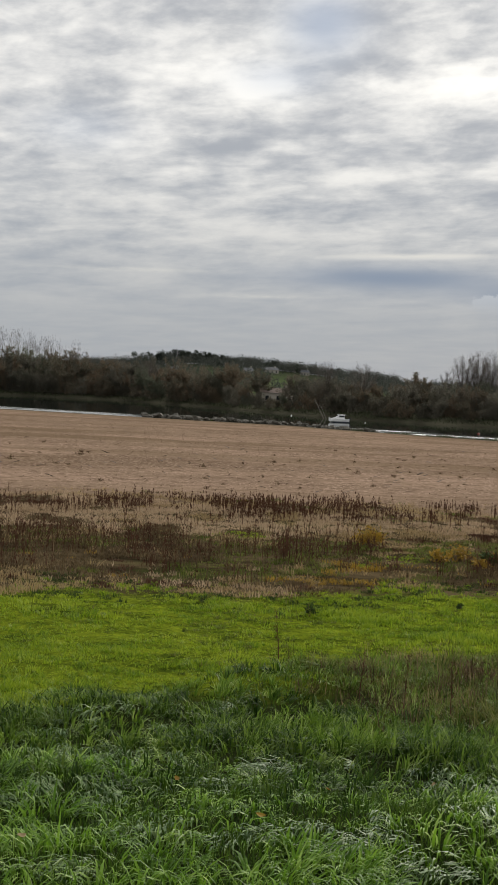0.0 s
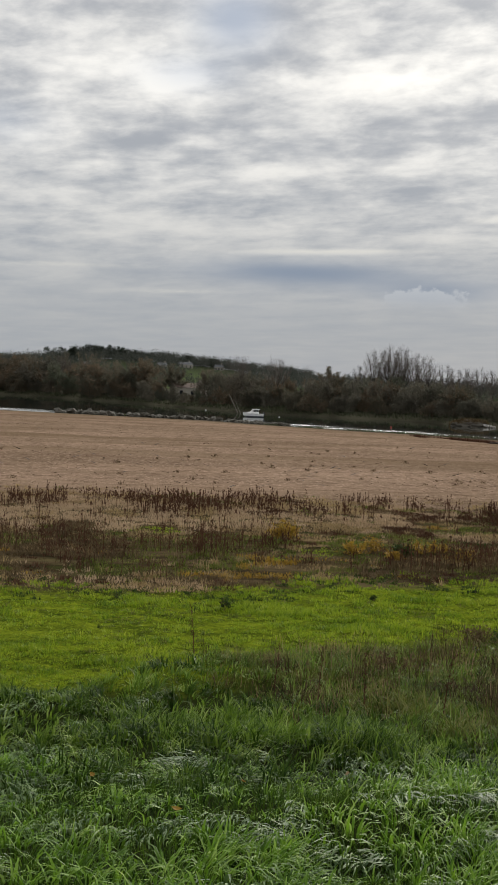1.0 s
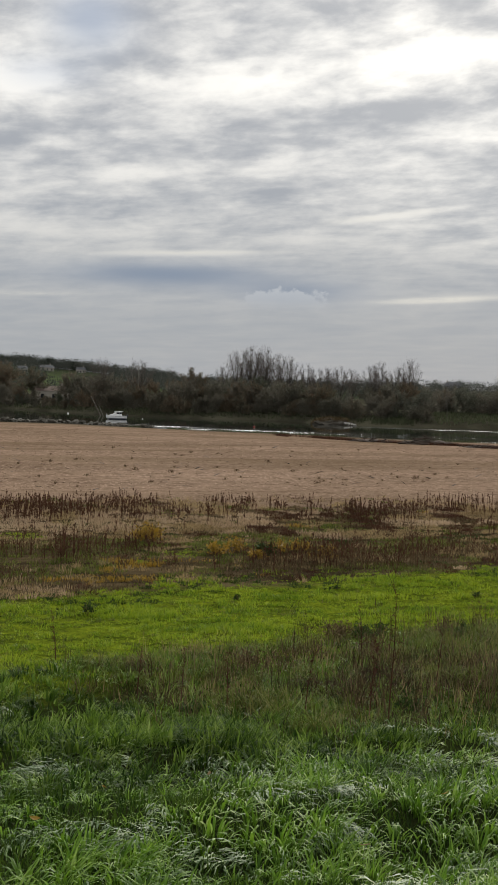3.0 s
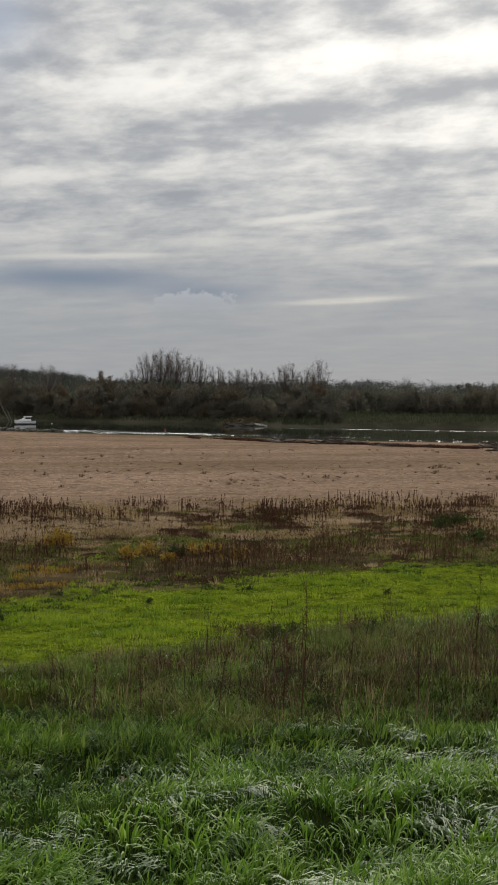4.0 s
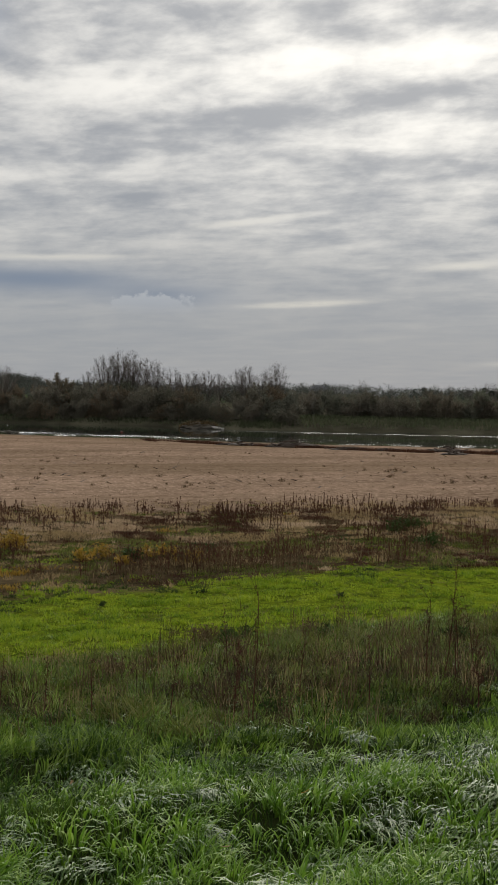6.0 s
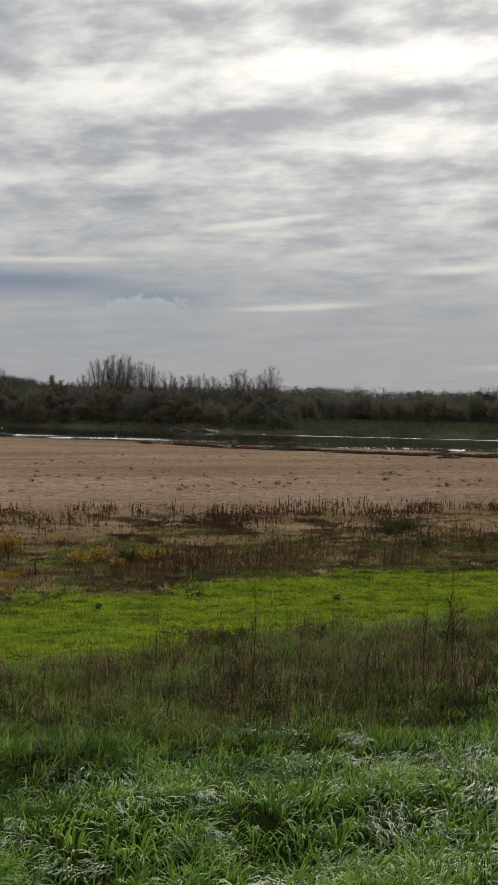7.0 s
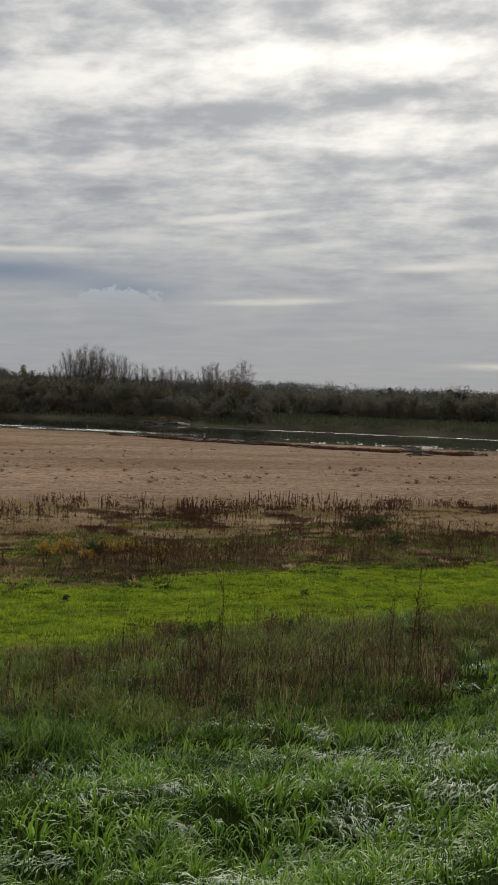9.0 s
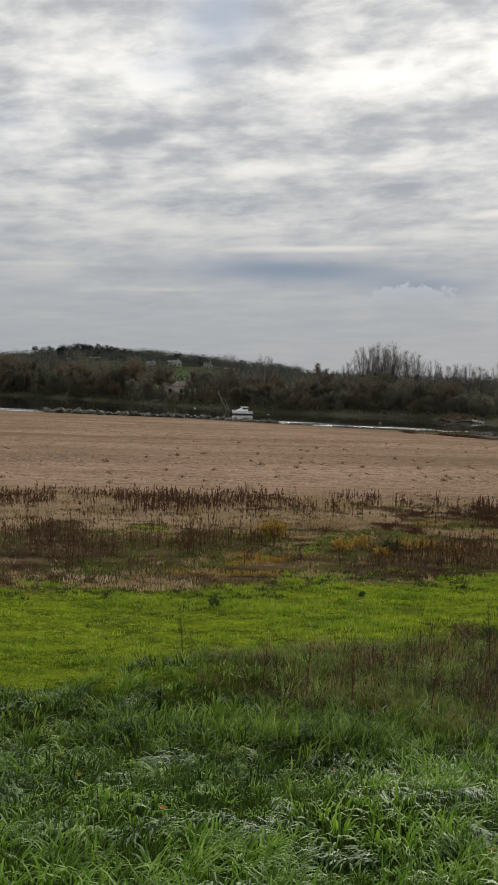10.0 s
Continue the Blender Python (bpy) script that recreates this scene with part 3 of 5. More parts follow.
cx, cy = long_roots(8000)
keep = rng.random(len(cx)) > 0.85 * flat_share(cx, cy)
keep &= rng.random(len(cx)) < np.clip(13.5 / cy, 0, 1) ** 1.6 * (0.4 + 0.9 * lattice(cx, cy, 27, 0.7))
cx, cy = cx[keep], cy[keep]
big_tuft = lattice(cx, cy, 11, 0.9)
far = np.clip((cy - 13) / 6, 0, 1)
chunks = []
for sel, rows in ((cy < 14, 3), (cy >= 14, 2)):
    t = big_tuft[sel]
    chunks.append(tufts(cx[sel], cy[sel], 7 + 12 * t, 0.06 + 0.08 * t, (0.20 + 0.28 * t) * (1 - 0.25 * far[sel]), 0.25 + 0.9 * lattice(cx[sel], cy[sel], 13, 1.3) ** 2, (0.016 + 0.012 * rng.random(len(t))) * (1.15 if rows == 2 else 1.0),
                        5.2 + 3.4 * (lattice(cx[sel], cy[sel], 12, 1.8) - 0.5) + rng.normal(0, 0.9, len(t)), fan=0.7, curl=1.3, rows=rows))
sel = (cy > 12.5) & (lattice(cx, cy, 29, 0.8) > 0.45)
t = big_tuft[sel]
# tufts in the darkened green, drawn as the shaded gaps lower down
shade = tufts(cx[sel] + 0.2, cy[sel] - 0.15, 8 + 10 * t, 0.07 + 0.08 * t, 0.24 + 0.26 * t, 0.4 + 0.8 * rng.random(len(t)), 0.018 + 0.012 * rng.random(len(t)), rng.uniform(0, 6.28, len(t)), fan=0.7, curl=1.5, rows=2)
stuff("coarse_grass", *shade, SHADED_GRASS, "coarse dark green grass tufts on the lower slope", "grass")
stuff("long_grass", *chunks[0], LONG_GRASS, "lush long green grass standing on the slope", "grass")
stuff("slope_grass", *chunks[1], SLOPE_GRASS, "rough green grass further down the slope", "grass")
cx, cy = long_roots(9000)
keep = rng.random(len(cx)) < 0.95 * flat_share(cx, cy) * np.clip((cy - 7.6) / 1.0, 0.1, 1)
cx, cy = cx[keep], cy[keep]
t = lattice(cx, cy, 25, 0.6)
v, f = tufts(cx, cy, 8 + 11 * t, 0.06 + 0.06 * t, 0.30 + 0.22 * t, 0.9 + 0.5 * t, 0.018 + 0.014 * rng.random(len(cx)), 4.3 + 2.6 * (lattice(cx, cy, 26, 1.5) - 0.5) + rng.normal(0, 0.25, len(cx)), fan=0.3, curl=1.1)
stuff("bent_grass", v, f, BENT_GRASS, "long grass blades bent flat on the slope, part of their sheen put into the colour", "grass")
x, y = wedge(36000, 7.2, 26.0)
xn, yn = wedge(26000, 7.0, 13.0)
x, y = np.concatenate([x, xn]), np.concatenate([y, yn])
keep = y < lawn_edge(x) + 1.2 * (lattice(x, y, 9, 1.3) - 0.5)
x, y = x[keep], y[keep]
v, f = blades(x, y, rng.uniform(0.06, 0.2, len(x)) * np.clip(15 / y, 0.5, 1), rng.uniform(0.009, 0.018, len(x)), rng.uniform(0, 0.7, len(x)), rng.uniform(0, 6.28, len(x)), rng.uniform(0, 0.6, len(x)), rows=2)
stuff("under_grass", v, f, SHADED_GRASS, "shorter grass between the long tufts, darkened as if in their shade", "grass")

cx, cy = wedge(21500, 15.0, 40.0)
keep = (cy > lawn_edge(cx) - 1.5) & (cy < meadow_edge(cx, cy) + rng.normal(0, 0.9, len(cx))) & (rng.random(len(cx)) < 0.35 + lattice(cx, cy, 17, 1.7))
cx, cy = cx[keep], cy[keep]
t = lattice(cx * 0.7, cy, 15, 0.42) * 0.6 + lattice(cx * 0.6, cy, 16, 1.6) * 0.4
keep = t > 0.24
cx, cy, t = cx[keep], cy[keep], np.clip((t[keep] - 0.24) / 0.55, 0, 1)
v, f = tufts(cx, cy, 6 + 11 * t, 0.05 + 0.09 * t, 0.04 + 0.15 * t ** 1.5 + 0.03 * rng.random(len(cx)), 0.2 + 0.4 * rng.random(len(cx)), 0.015 + 0.012 * rng.random(len(cx)), rng.uniform(0, 6.28, len(cx)), rows=2)
nx, ny = wedge(5200, 15.0, 24.5, -0.3, 0.3)
near = (ny > lawn_edge(nx) - 0.6)
nx, ny = nx[near], ny[near]
t = lattice(nx * 0.7, ny, 28, 0.35)
v, f = joined([(v, f), tufts(nx, ny, 6 + 9 * t, 0.05 + 0.06 * t, 0.03 + 0.11 * t ** 1.5, 0.2 + 0.4 * rng.random(len(nx)), 0.012 + 0.008 * rng.random(len(nx)), rng.uniform(0, 6.28, len(nx)), rows=2)])
stuff("lawn_grass", v, f, LAWN, "short bright green grass across the meadow", "grass")

cx, cy = wedge(4200, 16.0, 38.0)
keep = (cy > lawn_edge(cx) - 0.5) & (cy < meadow_edge(cx, cy)) & (lattice(cx, cy, 19, 2.1) * 0.6 + lattice(cx, cy, 22, 0.7) * 0.4 > 0.5)
cx, cy = cx[keep], cy[keep]
v, f = tufts(cx, cy, np.full(len(cx), 13.0), np.full(len(cx), 0.09), 0.06 + 0.08 * rng.random(len(cx)), 0.2 + 0.4 * rng.random(len(cx)), np.full(len(cx), 0.02), rng.uniform(0, 6.28, len(cx)), rows=2)
stuff("coarse_tufts", v, f, OLIVE, "coarser darker grass tufts in the short grass", "grass")


# ---- trees of the far bank ----
rng = np.random.default_rng(404)


def limb(a, b, ra, rb, sides=4):
    """A tapered branch from a to b."""
    a, b = np.asarray(a, float), np.asarray(b, float)
    d = (b - a) / (np.linalg.norm(b - a) + 1e-9)
    p = np.cross(d, (0.3, 0.9, 0.1))
    p /= np.linalg.norm(p) + 1e-9
    q = np.cross(d, p)
    ang = np.arange(sides) * 2 * np.pi / sides
    ring = np.cos(ang)[:, None] * p + np.sin(ang)[:, None] * q
    v = np.concatenate([a + ring * ra, b + ring * rb])
    i = np.arange(sides)
    j = (i + 1) % sides
    f = np.concatenate([np.stack([i, j, j + sides], 1), np.stack([i, j + sides, i + sides], 1)])
    return v, f


def branching(r, start, way, length, radius, depth, out, tips, spread, up):
    """Grows limbs; fills out with branch pieces and tips with the fine ends."""
    here, step = np.asarray(start, float), 3
    d = np.asarray(way, float)
    for i in range(step):
        d = d + r.normal(0, 0.10, 3) + np.array([0, 0, up])
        d /= np.linalg.norm(d)
        there = here + d * length / step
        t0, t1 = radius * (1 - 0.55 * i / step), radius * (1 - 0.55 * (i + 1) / step)
        out.append(limb(here, there, t0, t1, 3))
        here = there
        if depth > 0 and i > 0 or depth > 3:
            for _ in range(2 if depth > 1 else 1):
                k = d + r.normal(0, spread, 3)
                k[2] = abs(k[2]) * 0.7 + 0.15
                branching(r, here, k / np.linalg.norm(k), length * r.uniform(0.55, 0.8), t1 * 0.62, depth - 1, out, tips, spread, up)
        if depth <= 1:
            tips.append((here, d))
    if depth > 0:
        branching(r, here, d, length * 0.7, radius * 0.45, depth - 1, out, tips, spread, up)


def sprays(r, tips, count, size, width, fan, droop=0.0):
    """Fine twigs or leaf sprays: slim triangles that fan out from the branch tips."""
    pos = np.array([t[0] for t in tips])
    dirs = np.array([t[1] for t in tips])
    pick = r.integers(0, len(pos), count)
    p = pos[pick] + r.normal(0, size * 0.45, (count, 3))
    d = dirs[pick] + r.normal(0, fan, (count, 3)) + np.array([0, 0, 0.25 - droop])
    d /= np.linalg.norm(d, axis=1, keepdims=True)
    s = np.cross(d, r.normal(0, 1, (count, 3)))
    s /= np.linalg.norm(s, axis=1, keepdims=True) + 1e-9
    ln, w = r.uniform(0.5, 1.3, (count, 1)) * size, r.uniform(0.5, 1.4, (count, 1)) * width
    v = np.stack([p - s * w * 0.5, p + s * w * 0.5, p + d * ln], 1).reshape(-1, 3)
    return v, np.arange(count * 3).reshape(-1, 3)


def make_tree(name, seed, height, trunks, depth, spread, up, sprig, bark, leaf, label, category="tree", trunk_share=0.3, width=0.0):
    """A tree thing with a trunk and a crown, at the origin."""
    r = np.random.default_rng(seed)
    out, tips = [], []
    for k in range(trunks):
        a = r.uniform(0, 6.28)
        lean = r.uniform(0.05, 0.45) if trunks > 1 else 0.05
        way = np.array([math.cos(a) * lean, math.sin(a) * lean, 1.0])
        base = np.array([math.cos(a), math.sin(a), 0.0]) * (width if trunks > 1 else 0) * r.uniform(0.2, 1) - np.array([0, 0, 0.3])
        way /= np.linalg.norm(way)
        h = height * r.uniform(0.75, 1.0)
        branching(r, base, way, h * trunk_share, 0.010 * h + 0.03, depth, out, tips, spread, up)
    if width > 1.5:                                      # bushy down to the ground
        for _ in range(len(tips) // 2):
            a = r.uniform(0, 6.28)
            tips.append((np.array([math.cos(a), math.sin(a), 0]) * width * r.uniform(0.2, 1.3) + (0, 0, height * r.uniform(0.03, 0.35)), np.array([math.cos(a) * 0.5, math.sin(a) * 0.5, 0.8])))
    v, f = joined(out)
    sv, sf = sprays(r, tips, *sprig)
    top = max(v[:, 2].max(), sv[:, 2].max())
    v, sv = v * (height / top), sv * (height / top)
    root = new(name)
    t = new("trunk", mesh_of("trunk", v, f, bark))
    c = new("crown", mesh_of("crown", sv, sf, leaf))
    t.parent = c.parent = root
    if trunks > 1:
        tagged(t, kind="stuff")
    return tagged(root, label, category, group="trees of the far bank")


def bare_poplar(seed, height=17.5, wide=0.25, name="bare_poplar", label="tall leafless poplar with upswept branches"):
    """A leafless poplar: a straight stem, limbs that sweep up beside it, and a haze of fine twigs."""
    r = np.random.default_rng(seed)
    out, tips = [], []
    fork = 0.30 * height
    here = np.array([0.0, 0.0, -0.3])
    for i in range(4):                                       # bole
        there = np.array([r.normal(0, 0.08), r.normal(0, 0.08), fork * (i + 1) / 4])
        out.append(limb(here, there, 0.22 * (1 - 0.09 * i), 0.22 * (1 - 0.09 * (i + 1)), 6))
        here = there
    for k in range(11):                                      # limbs that sweep out, then up to a rounded top
        a, q = 2.4 * k + r.normal(0, 0.3), math.sqrt((k + 0.3) / 11)
        end = np.array([math.cos(a) * q * wide * height, math.sin(a) * q * wide * height, height * (1.0 - 0.30 * q ** 2.5) * r.uniform(0.93, 1.0)])
        base = here + np.array([0, 0, r.uniform(-0.1, 0.9)])
        bend = base * 0.5 + end * 0.5 + np.array([math.cos(a), math.sin(a), -0.4]) * 0.05 * height * q
        prev, rad = base, 0.105
        for i in range(1, 8):
            t = i / 7
            p = base * (1 - t) ** 2 + bend * 2 * t * (1 - t) + end * t * t + r.normal(0, 0.07, 3)
            nr = 0.105 * (1 - 0.86 * t)
            out.append(limb(prev, p, rad, nr, 4))
            d = (p - prev) / np.linalg.norm(p - prev)
            if i > 1:
                for _ in range(4):
                    w = d + r.normal(0, 0.42, 3) + (0, 0, 0.15)
                    w /= np.linalg.norm(w)
                    tip = p + w * height * r.uniform(0.05, 0.12) * (1.15 - 0.5 * t)
                    out.append(limb(p, tip, 0.035, 0.012, 3))
                    tips += [((p + tip) / 2, w), (tip, w)]
            tips.append((p, d))
            prev, rad = p, nr
    v, f = joined(out)
    sv, sf = sprays(r, tips, 5600, 0.95, 0.026, 0.5)
    top = sv[:, 2].max()
    v, sv = v * (height / top), sv * (height / top)
    root = new(name)
    t, c = new("trunk", mesh_of("trunk", v, f, POPLAR_BARK)), new("crown", mesh_of("crown", sv, sf, BARE_TWIG))
    t.parent = c.parent = root
    return tagged(root, label, "tree", "trees of the far bank")


THICKET = [make_tree("willow_thicket", s, 7.5, 4, 2, 0.6, 0.03, (4000, 0.40, 0.17, 0.9), BARK, TWIG, "dense brown-green willow thicket on the river bank", "bush", 0.42, 2.2) for s in (1, 2, 3, 4)]
WILLOW = [make_tree("willow_tree", s, 12.0, 4, 2, 0.65, 0.02, (5400, 0.46, 0.18, 0.9), BARK, TWIG, "rounded willow with thin autumn foliage", "tree", 0.42, 1.4) for s in (11, 12, 13, 14)]
HAZED_WILLOW = [make_tree("sallow_bush", s, 7.5, 5, 2, 0.65, 0.03, (4000, 0.40, 0.16, 0.9), BARK, HAZED_TWIG, "rounded willow bush on the river bank, haze put into its grey-green", "bush", 0.40, 2.4) for s in (5, 6, 7)]
POPLAR = [bare_poplar(s) for s in (21, 22, 23, 24)]
BROAD = [bare_poplar(s, 17.5, 0.36, "bare_tree", "broad leafless tree with a rounded crown") for s in (25, 26)]
POLE = [make_tree("slender_poplar", s, 15.0, 1, 2, 0.35, 0.12, (240, 0.9, 0.04, 0.2), PALE_BARK, BARE_TWIG, "slender leafless poplar with a pale trunk", "tree", 0.45) for s in (31, 32)]
made = []


def stand(source, x, y, height, full, tint=None):
    """Puts a copy (the first time, the thing itself) on the ground, scaled to a height."""
    s = height / full
    z = float(ground_z(x, y)) - 0.1
    m = pose(x, y, z, 0, 0, rng.uniform(0, 360))
    if source not in made:
        made.append(source)
        source.matrix_basis = m @ Matrix.Diagonal((s, s, s, 1))
        return source
    ob = copy_thing(source, m)
    ob.scale = (s, s, s)
    return ob


# skyline of the near woods: azimuth in degrees and the height of the tree tops
SKY_AZ = [-30, -13, -10, -6.5, -4.3, -0.6, 1.6, 2.6, 3.6, 4.6, 7, 9, 12.6, 14.3, 16.7, 18.2, 19.4, 22, 25, 27, 28.2, 30, 40]
SKY_Z = [16, 16.5, 17.5, 17.3, 15.2, 13, 10.5, 12, 13.5, 11, 11.6, 11.8, 11.2, 10.4, 10.2, 10.4, 9.0, 8.7, 9.0, 8.8, 9.0, 8.8, 10]


def azimuth(x, y):
    return math.degrees(math.atan2(x, y))


def at_bearing(a, behind):
    """The place at a bearing, so many metres behind the far shore."""
    t = math.tan(radians(a))
    ys = np.linspace(120, 700, 1500)
    k = np.argmax(ys - far_edge(t * ys) > behind)
    return t * ys[k], ys[k]


a = -16.0
while a < 35.0:
    top = float(np.interp(a, SKY_AZ, SKY_Z))
    reed = a > 19.0
    for behind, share in ((6, 0.55), (13, 0.8), (24, 1.0)):
        b = a + rng.uniform(-0.25, 0.25)
        x, y = at_bearing(b, behind + rng.uniform(-2, 4) + (22 if reed else 0))
        h = (top - float(ground_z(x, y))) * share * rng.uniform(0.68, 1.16)
        if reed:
            h = (top - float(ground_z(x, y))) * rng.uniform(0.5, 1.2)
        if -1.2 < b < 2.4 and share < 1:
            h *= 0.55
        if 0.5 < b < 2.0:
            h *= 0.72
        # most trees behind the reeds take the twig colour lightened for haze
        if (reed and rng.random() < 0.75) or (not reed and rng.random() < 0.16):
            stand(HAZED_WILLOW[rng.integers(3)], x, y, max(h, 2.5), 7.5)
        elif share < 0.9:
            stand(THICKET[rng.integers(4)], x, y, max(h, 2.5), 7.5)
        else:
            stand(WILLOW[rng.integers(4)], x, y, max(h, 3.0), 12.0)
    a += 0.72 if a > 3 else 0.56


# single trees that stand out: bearing, metres behind the shore, height of the top
for b, back, top in ((10.0, 30, 18.6), (10.6, 33, 19.6), (11.3, 34, 19.2), (11.9, 38, 17.6), (12.45, 34, 16.6), (9.3, 34, 14.2), (10.95, 40, 18.4),
                     (13.3, 30, 14.6), (14.3, 30, 13.8), (14.9, 34, 14.2), (15.5, 30, 13.6), (16.75, 28, 15.4), (18.2, 30, 16.2), (17.6, 34, 14.0), (27.3, 64, 10.6), (29.3, 60, 10.8)):
    x, y = at_bearing(b, back)
    stand(POPLAR[rng.integers(4)], x, y, top - float(ground_z(x, y)), 17.5)
for b, back, top in ((3.55, 17, 15.5), (5.4, 23, 14.8), (-4.9, 20, 15.8), (28.2, 60, 12.0), (28.7, 62, 12.2), (13.9, 32, 13.4), (16.5, 33, 14.6)):
    x, y = at_bearing(b, back)
    stand(BROAD[rng.integers(2)], x, y, top - float(ground_z(x, y)), 17.5)
for b, top in ((4.85, 15.2), (5.15, 14.6), (3.9, 8.0), (4.3, 8.5), (7.9, 13.0), (6.6, 12.8), (20.0, 9.5)):
    x, y = at_bearing(b, 14)
    stand(POLE[rng.integers(2)], x, y, top - float(ground_z(x, y)), 15.0)
for i in range(16):
    b = -12.6 + i * 0.27 + rng.uniform(-0.08, 0.08)
    d = 600.0 + rng.uniform(-25, 25)
    x, y = d * math.tan(radians(b)), d
    stand(POLE[rng.integers(2)], x, y, 33.5 - 7.0 * i / 15 - float(ground_z(x, y)), 15.0)
for b in (20.7, 21.0, 21.25, 21.7, 21.95, 22.3, 22.8, 23.3, 24.0, 25.2, 25.6, 26.1, 26.4, 26.8):
    x, y = 560 * math.tan(radians(b)), 560.0 + rng.uniform(-20, 20)
    stand(POLE[rng.integers(2)], x, y, rng.uniform(13.5, 17.0) - float(ground_z(x, y)), 15.0)
for tree in THICKET + WILLOW + HAZED_WILLOW + POPLAR + BROAD + POLE:
    if tree not in made:
        for o in (*tree.children_recursive, tree):
            bpy.data.objects.remove(o)


def pine(x, y, top, seed):
    """A dark umbrella-crowned pine: bare stem, flat heaped crown."""
    r = np.random.default_rng(seed)
    z = float(ground_z(x, y))
    h = top - z
    root = new("pine")
    root.location = (x, y, z)
    stem = new("trunk", mesh_of("trunk", *limb((0, 0, -0.3), (r.normal(0, 0.3), 0, h * 0.8), 0.3, 0.15, 6), BARK))
    n = 900
    lobes = np.array([(r.normal(0, h * 0.36), r.normal(0, h * 0.3), h * r.uniform(0.2, 0.85)) for _ in range(12)])
    d = r.normal(0, 1, (n, 3))
    d /= np.linalg.norm(d, axis=1, keepdims=True)
    p = lobes[r.integers(0, 12, n)] + d * np.array([h * 0.2, h * 0.2, h * 0.15]) * r.uniform(0.4, 1, (n, 1))
    v = np.stack([p, p + r.normal(0, 0.55, (n, 3)), p + r.normal(0, 0.55, (n, 3))], 1).reshape(-1, 3)
    crown = new("crown", mesh_of("crown", v, np.arange(3 * n).reshape(-1, 3), EVERGREEN))
    stem.parent = crown.parent = root
    tagged(root, "dark evergreen pine on the hill's crest", "tree", "pines on the hill")


for k, (b, top) in enumerate(((-4.3, 31.5), (-4.0, 33.0), (-3.6, 33.5), (-3.2, 32.0), (-2.8, 31.0), (-2.5, 32.5), (-2.0, 30.5), (-1.4, 30.0), (-0.9, 29.5), (-5.3, 30.5), (1.0, 26.5), (2.2, 25.0))):
    d = 930.0 if b < 10 else 640.0
    pine(d * math.sin(radians(b)), d * math.cos(radians(b)), top, k)

# mistletoe balls in the bare tree by the reeds
def mistletoe(x, y, z, size):
    r = np.random.default_rng(int(abs(x * 7 + z * 31)))
    n = 260
    d = r.normal(0, 1, (n, 3))
    d /= np.linalg.norm(d, axis=1, keepdims=True)
    p = d * size * r.uniform(0.3, 1.0, (n, 1)) ** 0.5
    s = np.cross(d, r.normal(0, 1, (n, 3)))
    v = np.stack([p - s * size * 0.12, p + s * size * 0.12, p + d * size * 0.35], 1).reshape(-1, 3)
    ob = new("mistletoe", mesh_of("mistletoe", v, np.arange(3 * n).reshape(-1, 3), EVERGREEN))
    ob.location = (x, y, z)
    tagged(ob, "dark round mistletoe ball among bare branches", "mistletoe", "mistletoe balls")


for b, z, s in ((28.0, 9.6, 0.55), (28.35, 8.7, 0.7), (27.7, 8.3, 0.5), (28.7, 8.1, 0.6), (28.2, 7.5, 0.6), (25.2, 9.6, 0.5), (24.8, 9.2, 0.45)):
    x, y = at_bearing(b, 60)
    mistletoe(x, y, z, s)

# ---- woods on the far hill ----
n = 4300
b = np.concatenate([rng.uniform(-17, 36, 3200), rng.uniform(-11, 7, 1100)])
d = np.concatenate([rng.uniform(540, 1050, 3200), rng.uniform(905, 985, 1100)])
hx, hy = d * np.sin(np.radians(b)), d * np.cos(np.radians(b))
open_field = (np.abs(b - 2.4) < 1.6) & (d > 640) & (d < 900)
keep = ~open_field & ((lattice(hx, hy, 31, 90.0) > 0.30) | (d > 900))
hx, hy = hx[keep], hy[keep]
hz = ground_z(hx, hy)
hh = rng.uniform(4.0, 11.0, len(hx))
per = 84
own = np.repeat(np.arange(len(hx)), per)
ang = rng.normal(0, 1, (len(own), 3))
ang /= np.linalg.norm(ang, axis=1, keepdims=True)
c = np.stack([hx[own], hy[own], hz[own] + hh[own] * 0.5], 1) + ang * np.stack([hh[own] * 0.5, hh[own] * 0.5, hh[own] * 0.48], 1) * rng.uniform(0.35, 1.0, (len(own), 1))
t1, t2 = rng.normal(0, 0.44, (len(own), 3)), rng.normal(0, 0.44, (len(own), 3))
v = np.stack([c, c + t1, c + t2], 1).reshape(-1, 3)
stuff("hill_woods", v, np.arange(len(v)).reshape(-1, 3), FAR_WOOD, "hazy grey-green woods on the distant hillside", "trees")

# ---- reeds and rough growth along the far bank ----
n = 42000
b = rng.uniform(-16, 35, n)
b = np.radians(b[(b > 16.5) | (rng.random(n) < 0.22)])
n = len(b)
back = rng.gamma(1.6, 3.2, n) + np.where(np.degrees(b) > 18.5, rng.uniform(0, 24, n), 0)
table_a = np.radians(np.linspace(-17, 36, 200))
table_y = np.array([at_bearing(math.degrees(k), 0)[1] for k in table_a])
ry = np.interp(b, table_a, table_y) + back + 0.6
rx = np.tan(b) * ry
v, f = blades(rx, ry, rng.uniform(0.35, 0.95, n) * np.clip(back / 2.0, 0.3, 1), rng.uniform(0.10, 0.26, n), rng.uniform(0, 0.5, n), rng.uniform(0, 6.28, n), rng.uniform(0, 0.4, n), rows=2)
stuff("bank_growth", v, f, REED, "rough dry reeds and grasses along the far bank", "reeds")


# ---- dry meadow, dead weeds ----
rng = np.random.default_rng(505)


def spot(x, y, a, b, p, q):
    return np.exp(-((x - a) / p) ** 2 - ((y - b) / q) ** 2)


